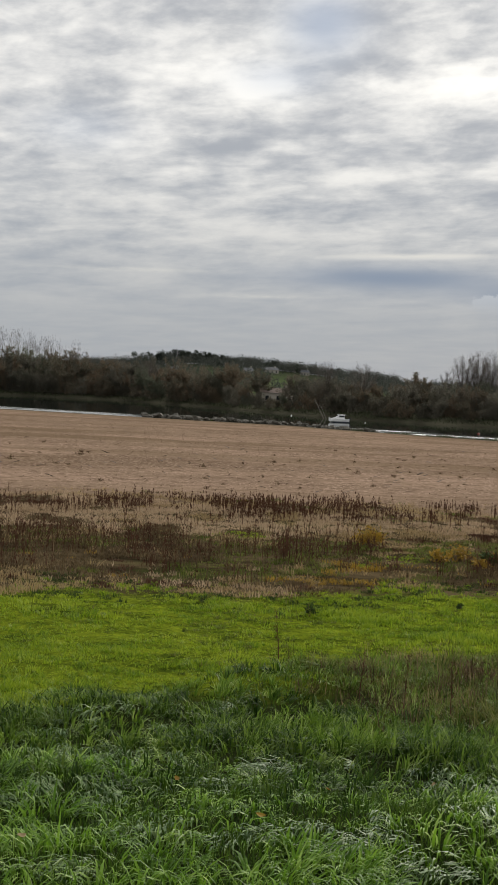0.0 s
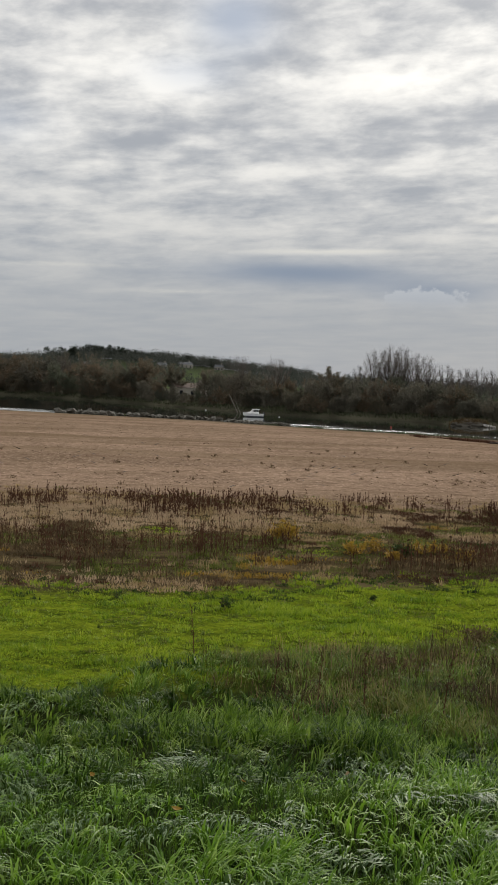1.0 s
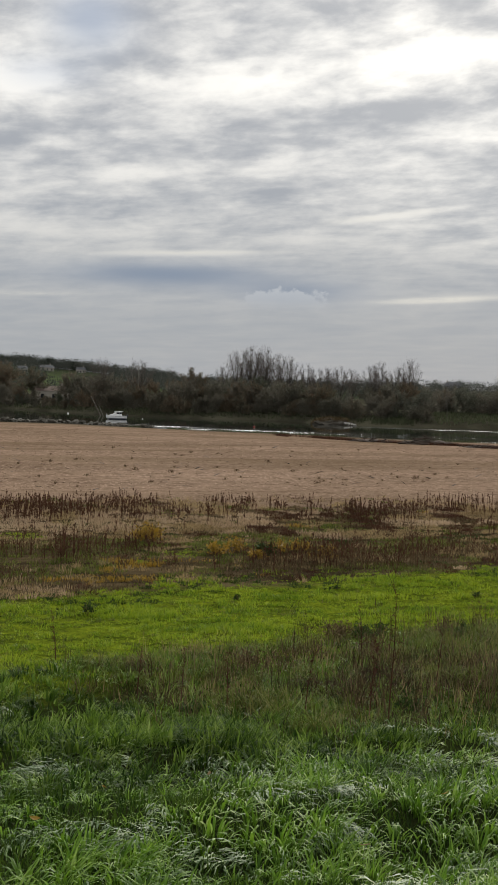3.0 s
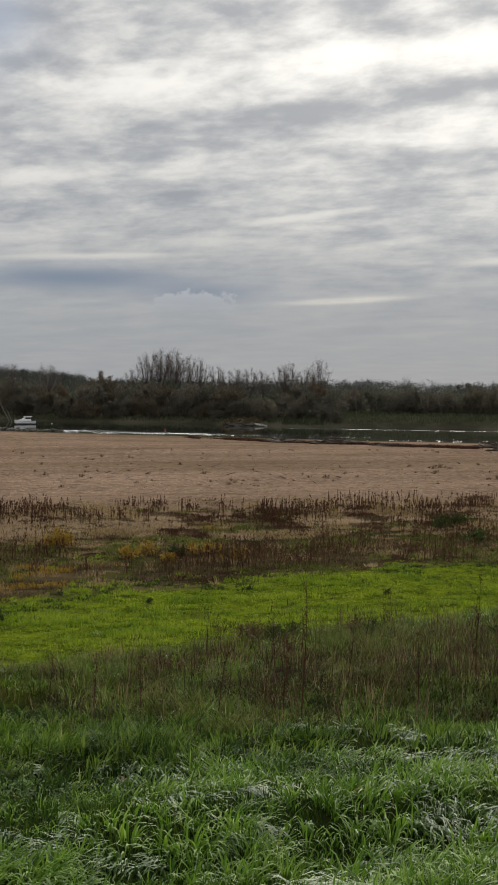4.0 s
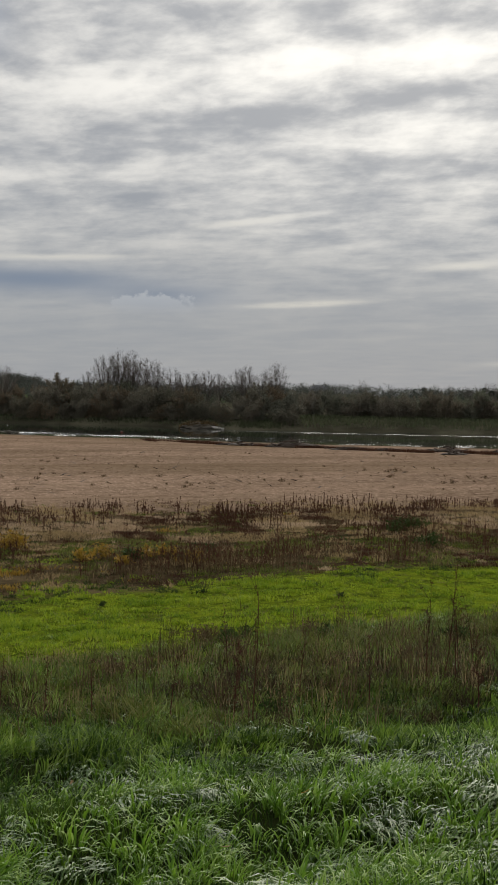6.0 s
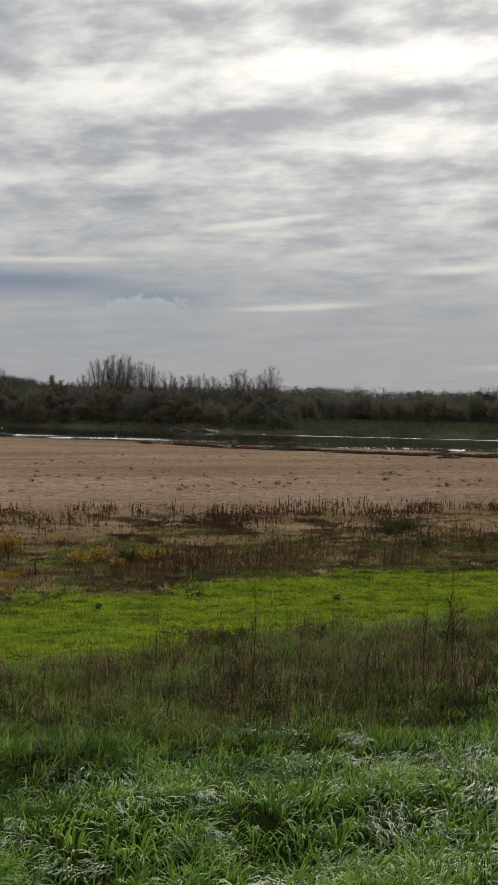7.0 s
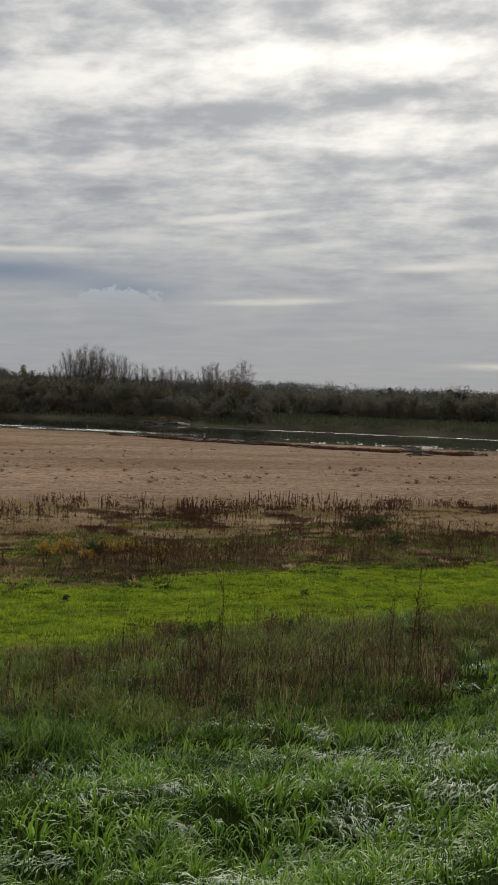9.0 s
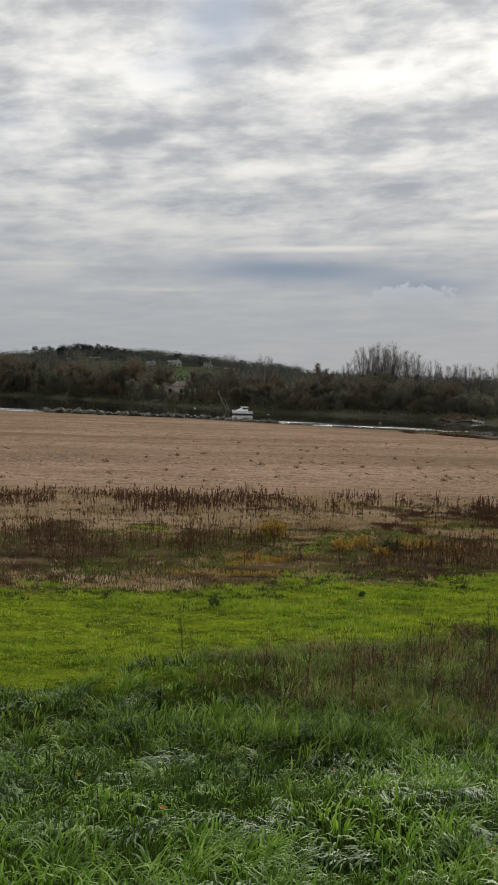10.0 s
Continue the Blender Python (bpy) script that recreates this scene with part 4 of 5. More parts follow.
def band(y, at, wide):
    return np.exp(-((y - at) / wide) ** 2)


# each kind of growth takes the patches where it is the strongest
cx, cy = wedge(38000, 30.0, 69.0)
keep = (cy > meadow_edge(cx, cy) - 0.3) & (rng.random(len(cx)) < np.clip((69.0 - cy) / 7, 0, 1))
cx, cy = cx[keep], cy[keep]
KINDS = (
    ("bare", None, 0.3 + 0.8 * band(cy, 67, 4) + 3.0 * spot(cx, cy, 5.4, 37.2, 2.2, 1.0) + 0.6 * spot(cx, cy, -4.2, 54.5, 2.5, 1.0), 0, 0, ""),
    ("pale_grass", PALE_STRAW, 0.3 + 2.6 * band(cy, 55, 7) * np.interp(cx, [2, 10], [1.1, 0.3]), 0.20, 0.016, "pale dry grass before the sand"),
    ("dry_grass", STRAW, 1.25 - 0.75 * band(cy, 39, 6), 0.17, 0.015, "bleached straw-coloured dry grass in the meadow"),
    ("brown_growth", DEAD_STEM, 0.55 + 0.4 * band(cy, 41, 6), 0.17, 0.018, "low brown withered plants in the meadow"),
    ("rust_growth", RUST, 0.36 + 0.25 * band(cy, 60, 4) + 0.25 * band(cy, 53, 7) * (cx > 6) + 1.0 * spot(cx, cy, 15.5, 39.6, 3.6, 1.2), 0.16, 0.018, "low dark rust-coloured plants in the meadow"),
    ("olive_tufts", OLIVE, 0.35 + 1.05 * band(cy, 42, 7), 0.14, 0.017, "low olive grass among the dry meadow plants"),
    ("green_tufts", WEED_GREEN, 0.15 + 0.4 * band(cy, 42, 5) + 0.4 * spot(cx, cy, 21.5, 48.5, 2.0, 1.2), 0.11, 0.02, "low green tufts among the dry meadow plants"),
    ("green_patch", LAWN, 0.1 + 1.8 * spot(cx, cy, 5.7, 40.8, 1.1, 1.5) + 1.3 * spot(cx, cy, -0.3, 46.8, 1.3, 1.2) + 0.6 * spot(cx, cy, 20.5, 42.0, 3.0, 1.5), 0.10, 0.018, "green grassy patches in the dry meadow"),
    ("ochre_grass", YELLOW, 0.15 + 1.6 * spot(cx, cy, 9.6, 41.2, 2.6, 1.5) + 0.8 * spot(cx, cy, 2.6, 35.6, 1.6, 0.7) + 0.12 * band(cy, 37, 4), 0.15, 0.018, "ochre grass at the front of the dry meadow"),
)
power = np.stack([np.log(amp + 0.02) + 3.6 * (lattice(cx * 0.8, cy * 0.5, 300 + 7 * k, 1.4) - 0.5) + 1.8 * (lattice(cx, cy, 303 + 7 * k, 0.5) - 0.5) for k, (_, _, amp, _, _, _) in enumerate(KINDS)])
winner = np.argmax(power, 0)
for k, (name, mat, amp, tall, wide, label) in enumerate(KINDS):
    if mat is None:
        continue
    ax, ay = cx[winner == k], cy[winner == k]
    t = lattice(ax, ay, 390 + k, 0.9)
    v, f = tufts(ax, ay, 6 + 6 * t, 0.12 + 0.14 * t, tall * (0.5 + 1.0 * t), 0.2 + 0.6 * rng.random(len(ax)), 1.4 * wide * (0.7 + 0.6 * rng.random(len(ax))), rng.uniform(0, 6.28, len(ax)), rows=2)
    stuff(name, v, f, mat, label, "grass")


def tussocks(name, count, mat, label, tall, seed):
    """Larger clumps with shaded gaps between them, in drifts across the meadow."""
    cx, cy = wedge(count, 31.0, 50.0)
    keep = (cy > meadow_edge(cx, cy) + rng.normal(0.2, 0.5, len(cx))) & (lattice(cx * 0.5, cy, seed, 1.8) > 0.55)
    cx, cy = cx[keep], cy[keep]
    t = lattice(cx, cy, seed + 1, 0.8)
    v, f = tufts(cx, cy, 12 + 12 * t, 0.10 + 0.12 * t, tall * (0.5 + t), 0.2 + 0.7 * rng.random(len(cx)), np.full(len(cx), 0.018), rng.uniform(0, 6.28, len(cx)), 0.7, 1.2, 2)
    stuff(name, v, f, mat, label, "grass")


tussocks("straw_tussocks", 800, STRAW, "shaggy straw-coloured tussocks in the meadow", 0.30, 171)
tussocks("brown_tussocks", 700, DEAD_STEM, "shaggy brown withered tussocks in the meadow", 0.30, 191)


def stalks(x, y, height, seeds, spread, stem=0.012, size=0.07, lean=0.12):
    """Upright dead stalks with clustered seed heads. Returns stem arrays and seed arrays."""
    n = len(x)
    z = ground_z(x, y)
    head = rng.uniform(0, 6.28, n)
    tilt = np.abs(rng.normal(0, lean, n))
    sv, sf = blades(x, y, height, np.full(n, stem) * rng.uniform(0.7, 1.4, n), tilt, head, rng.uniform(0, 0.06, n), rows=2)
    own = np.repeat(np.arange(n), seeds)
    t = rng.uniform(0.45, 1.0, len(own))
    p = np.stack([x[own] + np.cos(head[own]) * np.sin(tilt[own]) * height[own] * t, y[own] + np.sin(head[own]) * np.sin(tilt[own]) * height[own] * t, z[own] + np.cos(tilt[own]) * height[own] * t], 1)
    wide = (spread * (1.15 - t))[:, None]
    p = p + rng.normal(0, 1, p.shape) * np.array([1, 1, 0.4]) * wide
    d1 = rng.normal(0, 0.4, p.shape) * size
    d2 = rng.normal(0, 0.25, p.shape) * size + np.array([0, 0, 1.7 * size])
    return (sv, sf), (np.stack([p, p + d1, p + d2], 1).reshape(-1, 3), np.arange(3 * len(p)).reshape(-1, 3))


# rows of dead dock along the edge of the sand
x = rng.uniform(-19, 52, 9000)
line = 63.0 + 3.2 * (lattice(x, x * 0, 51, 6.0) - 0.5)
y = line + rng.normal(0, 1.6, len(x)) - np.abs(rng.normal(0, 5.0, len(x)))
keep = lattice(x, y, 52, 2.8) * 0.7 + 0.5 * lattice(x, y, 53, 0.8) > np.interp(x, [0, 14], [0.63, 0.70])
x, y = x[keep], y[keep]
h = rng.uniform(0.2, 0.75, len(x)) * (0.6 + 0.6 * lattice(x, y, 54, 3.0))
a, b = stalks(x, y, h, 13, 0.035, 0.02, 0.055)
stuff("dock_stalks", *joined([a, b]), RUST, "dark rust-brown dead dock plants beside the sand", "weeds")


def patch(n, x0, x1, y0, y1, seed, cut):
    x, y = rng.uniform(x0, x1, n), rng.uniform(y0, y1, n)
    keep = lattice(x, y, seed, 2.2) * 0.7 + lattice(x, y, seed + 30, 0.6) * 0.4 > cut
    return x[keep], y[keep]


groups = [patch(1600, -10.5, 2.5, 34.5, 47, 61, 0.66), patch(600, 10.5, 20.0, 37.5, 43.0, 62, 0.68), patch(450, 6.0, 13.0, 37.0, 41.0, 63, 0.62), patch(800, -12, 34, 44, 60, 64, 0.7), patch(500, 1, 5, 37, 44, 65, 0.5), patch(700, 19, 26, 39, 52, 66, 0.55)]
x, y = np.concatenate([g[0] for g in groups]), np.concatenate([g[1] for g in groups])
h = rng.uniform(0.2, 0.9, len(x)) * (0.55 + 0.75 * lattice(x, y, 67, 1.8))
a, b = stalks(x, y, h, 8, 0.05, 0.022, 0.05, 0.2)
stuff("dead_weeds", *joined([a, b]), RUST, "patches of dark dead weed stalks in the meadow", "weeds")
x, y = np.concatenate([g[0] for g in groups[:3]]) + 0.3, np.concatenate([g[1] for g in groups[:3]]) - 0.5
h = rng.uniform(0.15, 0.6, len(x))
a, b = stalks(x, y, h, 6, 0.05, 0.02, 0.05, 0.25)
stuff("brown_weeds", *joined([a, b]), DEAD_STEM, "paler brown weed stalks in the meadow", "weeds")
# darker leafy growth where the short grass ends
cx = rng.uniform(-9, 27, 900)
cy = meadow_edge(cx, cx * 0) + rng.normal(-0.6, 0.8, len(cx))
keep = lattice(cx, cy, 91, 1.6) > 0.5
cx, cy = cx[keep], cy[keep]
v, f = tufts(cx, cy, np.full(len(cx), 12.0), np.full(len(cx), 0.14), 0.06 + 0.10 * rng.random(len(cx)), 0.2 + 0.3 * rng.random(len(cx)), np.full(len(cx), 0.035), rng.uniform(0, 6.28, len(cx)), rows=2)
stuff("edge_weeds", v, f, WEED_GREEN, "dark green leafy weeds along the meadow's edge", "weeds")


def leafy(name, x, y, wide, tall, mat, label, category, n=700, leaf=0.1, stems=14):
    """A low bush: many leaves in an uneven heap on short stems."""
    r = np.random.default_rng(int(abs(x * 13 + y * 7)))
    root = new(name)
    root.location = (x, y, float(ground_z(x, y)))
    tips, out = [], []
    for k in range(stems):
        a, q = r.uniform(0, 6.28), r.uniform(0.2, 1.0)
        tip = np.array([math.cos(a) * wide * 0.5 * q, math.sin(a) * wide * 0.5 * q, tall * (1.05 - 0.6 * q * q) * r.uniform(0.6, 1.0)])
        out.append(limb((tip[0] * 0.25, tip[1] * 0.25, -0.05), tip, 0.012, 0.005, 3))
        tips.append(tip)
    pos = np.array(tips)[r.integers(0, stems, n)] * r.uniform(0.45, 1.0, (n, 1)) + r.normal(0, wide * 0.09, (n, 3)) * (1, 1, 0.6)
    pos[:, 2] = np.maximum(pos[:, 2], 0.02)
    d1, d2 = r.normal(0, leaf * 0.6, (n, 3)), r.normal(0, leaf * 0.6, (n, 3))
    v = np.stack([pos, pos + d1, pos + d1 * 0.4 + d2, pos + d2], 1).reshape(-1, 3)
    s = new("stem_tuft", mesh_of("stem_tuft", *joined(out), DEAD_STEM))
    l = new("foliage", mesh_of("foliage", v, np.arange(4 * n).reshape(-1, 4), mat))
    s.parent = l.parent = root
    return tagged(root, label, category)


leafy("yellow_bush", 4.7, 45.0, 1.3, 0.72, YELLOW, "small bush with golden yellow autumn leaves", "bush", 900, 0.075)
for bx, by, w, t in ((6.6, 40.6, 0.8, 0.5), (7.4, 41.2, 0.9, 0.6), (9.0, 40.8, 1.0, 0.55), (9.8, 41.4, 0.9, 0.5), (7.9, 39.6, 0.7, 0.35), (10.6, 40.4, 0.8, 0.4)):
    leafy("yellow_weed", bx, by, w, t, YELLOW, "yellowing weed among brown dead stalks", "weed", 320, 0.07, 9)["group"] = "yellow weeds"
leafy("green_weed", 8.25, 40.0, 0.75, 0.62, WEED_GREEN, "leafy grey-green weed beside yellow plants", "weed", 420, 0.09, 9)
leafy("green_bush", 23.2, 50.0, 1.8, 0.7, WEED_GREEN, "low dark green bush in the dry meadow", "bush", 700, 0.09, 14)
leafy("green_bush", 21.8, 48.6, 1.4, 0.45, WEED_GREEN, "low dark green bush in the dry meadow", "bush", 420, 0.09, 12)
leafy("green_bush", 20.8, 43.0, 1.5, 0.5, WEED_GREEN, "low dark green bush in the dry meadow", "bush", 420, 0.09, 12)
leafy("thistle", 1.7, 29.0, 0.42, 0.46, WEED_GREEN, "small dark green thistle in the bright grass", "weed", 60, 0.075, 6)
for bx, by, w in ((-5.2, 24.2, 0.4), (-3.2, 33.0, 0.5), (3.6, 33.5, 0.5), (-1.0, 30.8, 0.35), (12.4, 31.0, 0.4), (9.0, 33.2, 0.45), (5.8, 31.5, 0.35)):
    leafy("broadleaf_weed", bx, by, w * 0.7, 0.12, WEED_GREEN, "dark broad-leaved weed in the short grass", "weed", 60, 0.05, 8)["group"] = "broad-leaved weeds"

# dead weed stand on the slope: clumps of stems, darker and paler
def weed_clumps(name, count, share, mat, label, tall_by, wide, per):
    cx, cy = wedge(count, 14.5, 28.0, -0.1, 0.72)
    keep = rng.random(len(cx)) < brown_share(cx, cy) * share * (0.1 + 1.5 * lattice(cx, cy, 71, 1.0) ** 1.6) * np.interp(cx, [-1, 1, 3, 6, 9], [0.6, 1.1, 1.4, 1.5, 1.6])
    cx, cy = cx[keep], cy[keep]
    tall = np.interp(cx, [-1, 2, 4, 6, 9, 12], [0.35, 0.55, 0.66, 0.85, 0.95, 0.72]) * (0.3 + 0.95 * lattice(cx, cy, 72, 0.8)) * tall_by
    main = tufts(cx, cy, per * (0.5 + lattice(cx, cy, 73, 0.7)), np.full(len(cx), 0.16), tall, np.full(len(cx), 0.25), np.full(len(cx), wide), rng.uniform(0, 6.28, len(cx)), 0.45, 0.2, 2)
    own = np.repeat(np.arange(len(cx)), (per * 1.6))
    k = len(own)
    t = rng.uniform(0.35, 0.95, k)
    side = blades(cx[own] + rng.normal(0, 0.12, k), cy[own] + rng.normal(0, 0.12, k), tall[own] * rng.uniform(0.1, 0.25, k), np.full(k, wide * 0.8), rng.uniform(0.2, 0.9, k),
                  rng.uniform(0, 6.28, k), np.full(k, -0.1), base=ground_z(cx, cy)[own] + tall[own] * t, rows=2)
    stuff(name, *joined([main, side]), mat, label, "weeds")


weed_clumps("dead_weed_stand", 2800, 0.23, DEAD_STEM, "stand of brown dead weed stalks on the slope", 1.0, 0.012, 9)
weed_clumps("straw_stalks", 1300, 0.45, STRAW, "pale dry stalks among the dead weeds", 0.8, 0.007, 5)
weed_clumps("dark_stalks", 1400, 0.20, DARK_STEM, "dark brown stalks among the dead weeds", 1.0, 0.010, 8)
cx, cy = wedge(3400, 14.5, 22.0, 0.1, 0.68)
keep = rng.random(len(cx)) < brown_share(cx, cy) * np.clip((lattice(cx, cy, 77, 1.1) - 0.35) * 2.5, 0, 1) * np.interp(cx, [2, 4.5, 6], [0.15, 0.8, 1.0])
cx, cy = cx[keep], cy[keep]
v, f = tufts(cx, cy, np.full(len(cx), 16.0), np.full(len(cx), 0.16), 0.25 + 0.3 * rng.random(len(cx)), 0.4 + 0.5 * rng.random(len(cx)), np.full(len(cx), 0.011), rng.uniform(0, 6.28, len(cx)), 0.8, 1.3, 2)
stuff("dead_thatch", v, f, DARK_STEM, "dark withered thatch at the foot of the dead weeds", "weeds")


def dead_stalk(x, y, tall, seed, seeds, label, thick=0.011, bough=6, mat=DEAD_STEM):
    """A single tall dead plant with side shoots and dry seed heads."""
    r = np.random.default_rng(seed)
    root = new("dead_stalk")
    root.location = (x, y, float(ground_z(x, y)))
    out, tips, here, d = [], [], np.array([0, 0, -0.05]), np.array([r.normal(0, 0.04), r.normal(0, 0.04), 1.0])
    for i in range(7):
        d = d + r.normal(0, 0.035, 3)
        d /= np.linalg.norm(d)
        there = here + d * tall / 7
        out.append(limb(here, there, thick * (1 - i / 8), thick * (1 - (i + 1) / 8), 5))
        here = there
        tips.append(here)
        if i > 1:
            for _ in range(max(1, bough // 5)):
                k = d + r.normal(0, 0.45, 3)
                k /= np.linalg.norm(k)
                end = here + k * tall * r.uniform(0.06, 0.17)
                out.append(limb(here, end, thick * 0.4, thick * 0.2, 3))
                tips += [end, (end + here) / 2]
    stem = new("stem", mesh_of("stem", *joined(out), mat))
    stem.parent = root
    tagged(stem, kind="stuff")
    p = np.array(tips)[r.integers(0, len(tips), seeds)] + r.normal(0, 0.018, (seeds, 3))
    d1, d2 = r.normal(0, 0.014, (seeds, 3)), r.normal(0, 0.014, (seeds, 3))
    heads = new("seed_head", mesh_of("seed_head", np.stack([p, p + d1, p + d2], 1).reshape(-1, 3), np.arange(3 * seeds).reshape(-1, 3), RUST))
    heads.parent = root
    tagged(heads, kind="stuff")
    return tagged(root, label, "weed", "tall dead stalks")


for sx, sy, tall, seed, seeds, bough in ((5.28, 16.2, 2.3, 1, 150, 12), (5.02, 16.3, 1.2, 2, 520, 12), (9.42, 18.5, 2.25, 3, 200, 10), (9.25, 18.8, 1.75, 4, 160, 8), (9.62, 18.4, 1.5, 5, 140, 8), (9.0, 18.2, 1.35, 6, 120, 6),
                                         (8.85, 16.1, 1.15, 7, 460, 10), (9.95, 18.9, 1.6, 8, 150, 8), (10.6, 19.6, 1.4, 9, 120, 6), (0.75, 22.6, 0.95, 10, 90, 5), (2.55, 18.2, 0.95, 11, 120, 6), (3.25, 18.0, 0.9, 12, 110, 6),
                                         (4.35, 17.5, 1.0, 13, 120, 6), (6.7, 18.2, 1.3, 14, 150, 8), (7.6, 17.4, 1.25, 15, 150, 8), (6.1, 20.4, 1.2, 16, 150, 8), (7.1, 22.0, 1.1, 17, 150, 8), (2.0, 19.5, 0.8, 18, 90, 5)):
    dead_stalk(sx, sy, tall, seed, seeds, "thin tall dead stalk with dry side shoots" if seeds < 300 else "dark withered stalk thick with dry seed heads", 0.013 if tall > 1.4 else 0.012, bough, RUST)
for k, (sx, sy) in enumerate(((7.0, 24.8), (7.3, 24.4), (6.6, 24.5), (7.7, 24.9), (9.1, 24.6), (9.4, 24.2), (6.8, 22.2), (12.0, 23.0), (4.2, 20.8), (5.9, 17.0))):
    leafy("dark_weed", sx, sy, 0.75, 0.42 if sy > 24 else 0.55, WEED_GREEN if k % 2 else DEAD_STEM, "dark bushy weed at the lawn's edge", "weed", 260, 0.045, 16)["group"] = "bushy weeds"

# green blades growing up through the dead stand
cx, cy = wedge(7000, 14.5, 27.0, -0.1, 0.72)
keep = rng.random(len(cx)) < brown_share(cx, cy) * (0.4 + 0.9 * lattice(cx, cy, 76, 0.9))
cx, cy = cx[keep], cy[keep]
t = lattice(cx, cy, 75, 1.2)
v, f = tufts(cx, cy, 6 + 8 * t, 0.10 + 0.08 * t, 0.2 + 0.42 * t, 0.3 + 0.7 * rng.random(len(cx)), np.full(len(cx), 0.019), rng.uniform(0, 6.28, len(cx)))
stuff("stand_grass", v, f, OLIVE, "olive green grass growing among the dead stalks", "grass")
cx, cy = wedge(4200, 14.5, 26.0, -0.1, 0.72)
keep = rng.random(len(cx)) < brown_share(cx, cy) * np.clip((lattice(cx, cy, 78, 1.2) - 0.3) * 2, 0, 1)
cx, cy = cx[keep], cy[keep]
v, f = tufts(cx, cy, np.full(len(cx), 9.0), np.full(len(cx), 0.13), 0.2 + 0.34 * lattice(cx, cy, 79, 0.8), 0.4 + 0.7 * rng.random(len(cx)), np.full(len(cx), 0.02), rng.uniform(0, 6.28, len(cx)), 0.7, 1.4, 2)
stuff("stand_tufts", v, f, SLOPE_GRASS, "green grass tufts at the foot of the dead stalks", "grass")


def fallen_leaf(x, y, up, turn, mat, label):
    """A curled fallen leaf caught in the grass."""
    bm = bmesh.new()
    rows = [[bm.verts.new((u * 0.05, w * 0.028 * (1 - abs(u) ** 1.6), 0.012 * u * u + 0.006 * w * w)) for w in (-1, 0, 1)] for u in (-0.95, -0.5, 0, 0.5, 0.95)]
    for a, b in zip(rows, rows[1:]):
        for i in range(2):
            bm.faces.new((a[i], a[i + 1], b[i + 1], b[i]))
    me = bpy.data.meshes.new("fallen_leaf")
    bm.to_mesh(me)
    bm.free()
    me.materials.append(mat)
    ob = new("fallen_leaf", me)
    ob.matrix_basis = pose(x, y, float(ground_z(x, y)) + up, 25, 10, turn)
    tagged(ob, label, "leaf", "fallen leaves")


for k, (lx, ly, up) in enumerate(((0.25, 10.6, 0.22), (-1.72, 9.6, 0.2), (0.95, 11.9, 0.2), (3.1, 9.9, 0.2), (4.2, 10.9, 0.22), (2.2, 13.0, 0.2), (-0.6, 12.4, 0.2))):
    fallen_leaf(lx, ly, up, 50 * k, YELLOW if k % 2 == 0 else STRAW, "curled yellow-brown leaf caught in the grass")


# ---- sand bar: weeds, stones, drift ----
def sand_weed(seed):
    r = np.random.default_rng(seed)
    root = new("sand_weed")
    n = 16
    x, y = r.normal(0, 0.14, n), r.normal(0, 0.14, n)
    ln = r.uniform(0.25, 0.6, n)
    v, f = blades(x, y, ln, np.full(n, 0.03), r.uniform(0, 0.7, n), r.uniform(0, 6.28, n), r.uniform(0, 0.3, n), base=np.zeros(n), rows=2)
    s = new("stem_tuft", mesh_of("stem_tuft", v, f, DEAD_STEM))
    m = 45
    p = r.normal(0, 0.16, (m, 3)) * (1.3, 1.3, 0.45) + (0, 0, 0.14)
    p[:, 2] = np.maximum(p[:, 2], 0.01)
    l = new("foliage", mesh_of("foliage", np.stack([p, p + r.normal(0, 0.05, (m, 3)), p + r.normal(0, 0.05, (m, 3))], 1).reshape(-1, 3), np.arange(3 * m).reshape(-1, 3), RUST))
    s.parent = l.parent = root
    return tagged(root, "small dark weed growing from the sand", "weed", "weeds on the sand")


first = [sand_weed(s) for s in (1, 2, 3)]
spots = [(-3.5, 91.0, 0.9), (-14.0, 100.0, 1.3), (-20.0, 116.0, 0.8), (8.5, 92.0, 0.9), (11.0, 90.0, 0.8), (2.0, 78.0, 0.6)]
for k in range(170):
    sy = math.sqrt(rng.uniform(70 ** 2, 135 ** 2)) if k % 3 else rng.normal(93, 6)
    sx = sy * rng.uniform(-0.23, 0.62)
    if float(lattice(sx, sy, 87, 9.0)) > 0.35:
        spots.append((sx, sy, rng.uniform(0.25, 0.7) if k % 9 else rng.uniform(0.7, 1.2)))
for k, (sx, sy, s) in enumerate(spots):
    if sy > float(near_edge(sx)) - 8:
        continue
    m = pose(sx, sy, float(ground_z(sx, sy)), 0, 0, rng.uniform(0, 360))
    if k < 3:
        ob = first[k]
        ob.matrix_basis = m
    else:
        ob = copy_thing(first[k % 3], m)
    ob.scale = (s, s, s)


n = 24000
y = np.sqrt(rng.uniform(64.0 ** 2, 205.0 ** 2, n))
x = y * rng.uniform(-0.28, 0.72, n)
keep = (y < near_edge(x) - 1.0) & (lattice(x, y, 83, 6.0) * 0.6 + lattice(x, y, 84, 1.5) * 0.5 > 0.3)
x, y = x[keep], y[keep]
v, f = blades(x, y, rng.uniform(0.02, 0.07, len(x)), rng.uniform(0.08, 0.3, len(x)), rng.uniform(0, 0.6, len(x)), rng.uniform(0, 6.28, len(x)), rng.uniform(0, 0.6, len(x)), rows=2)
stuff("sand_clods", v, f, CLOD, "small clods and stubble strewn over the sand", "clods")


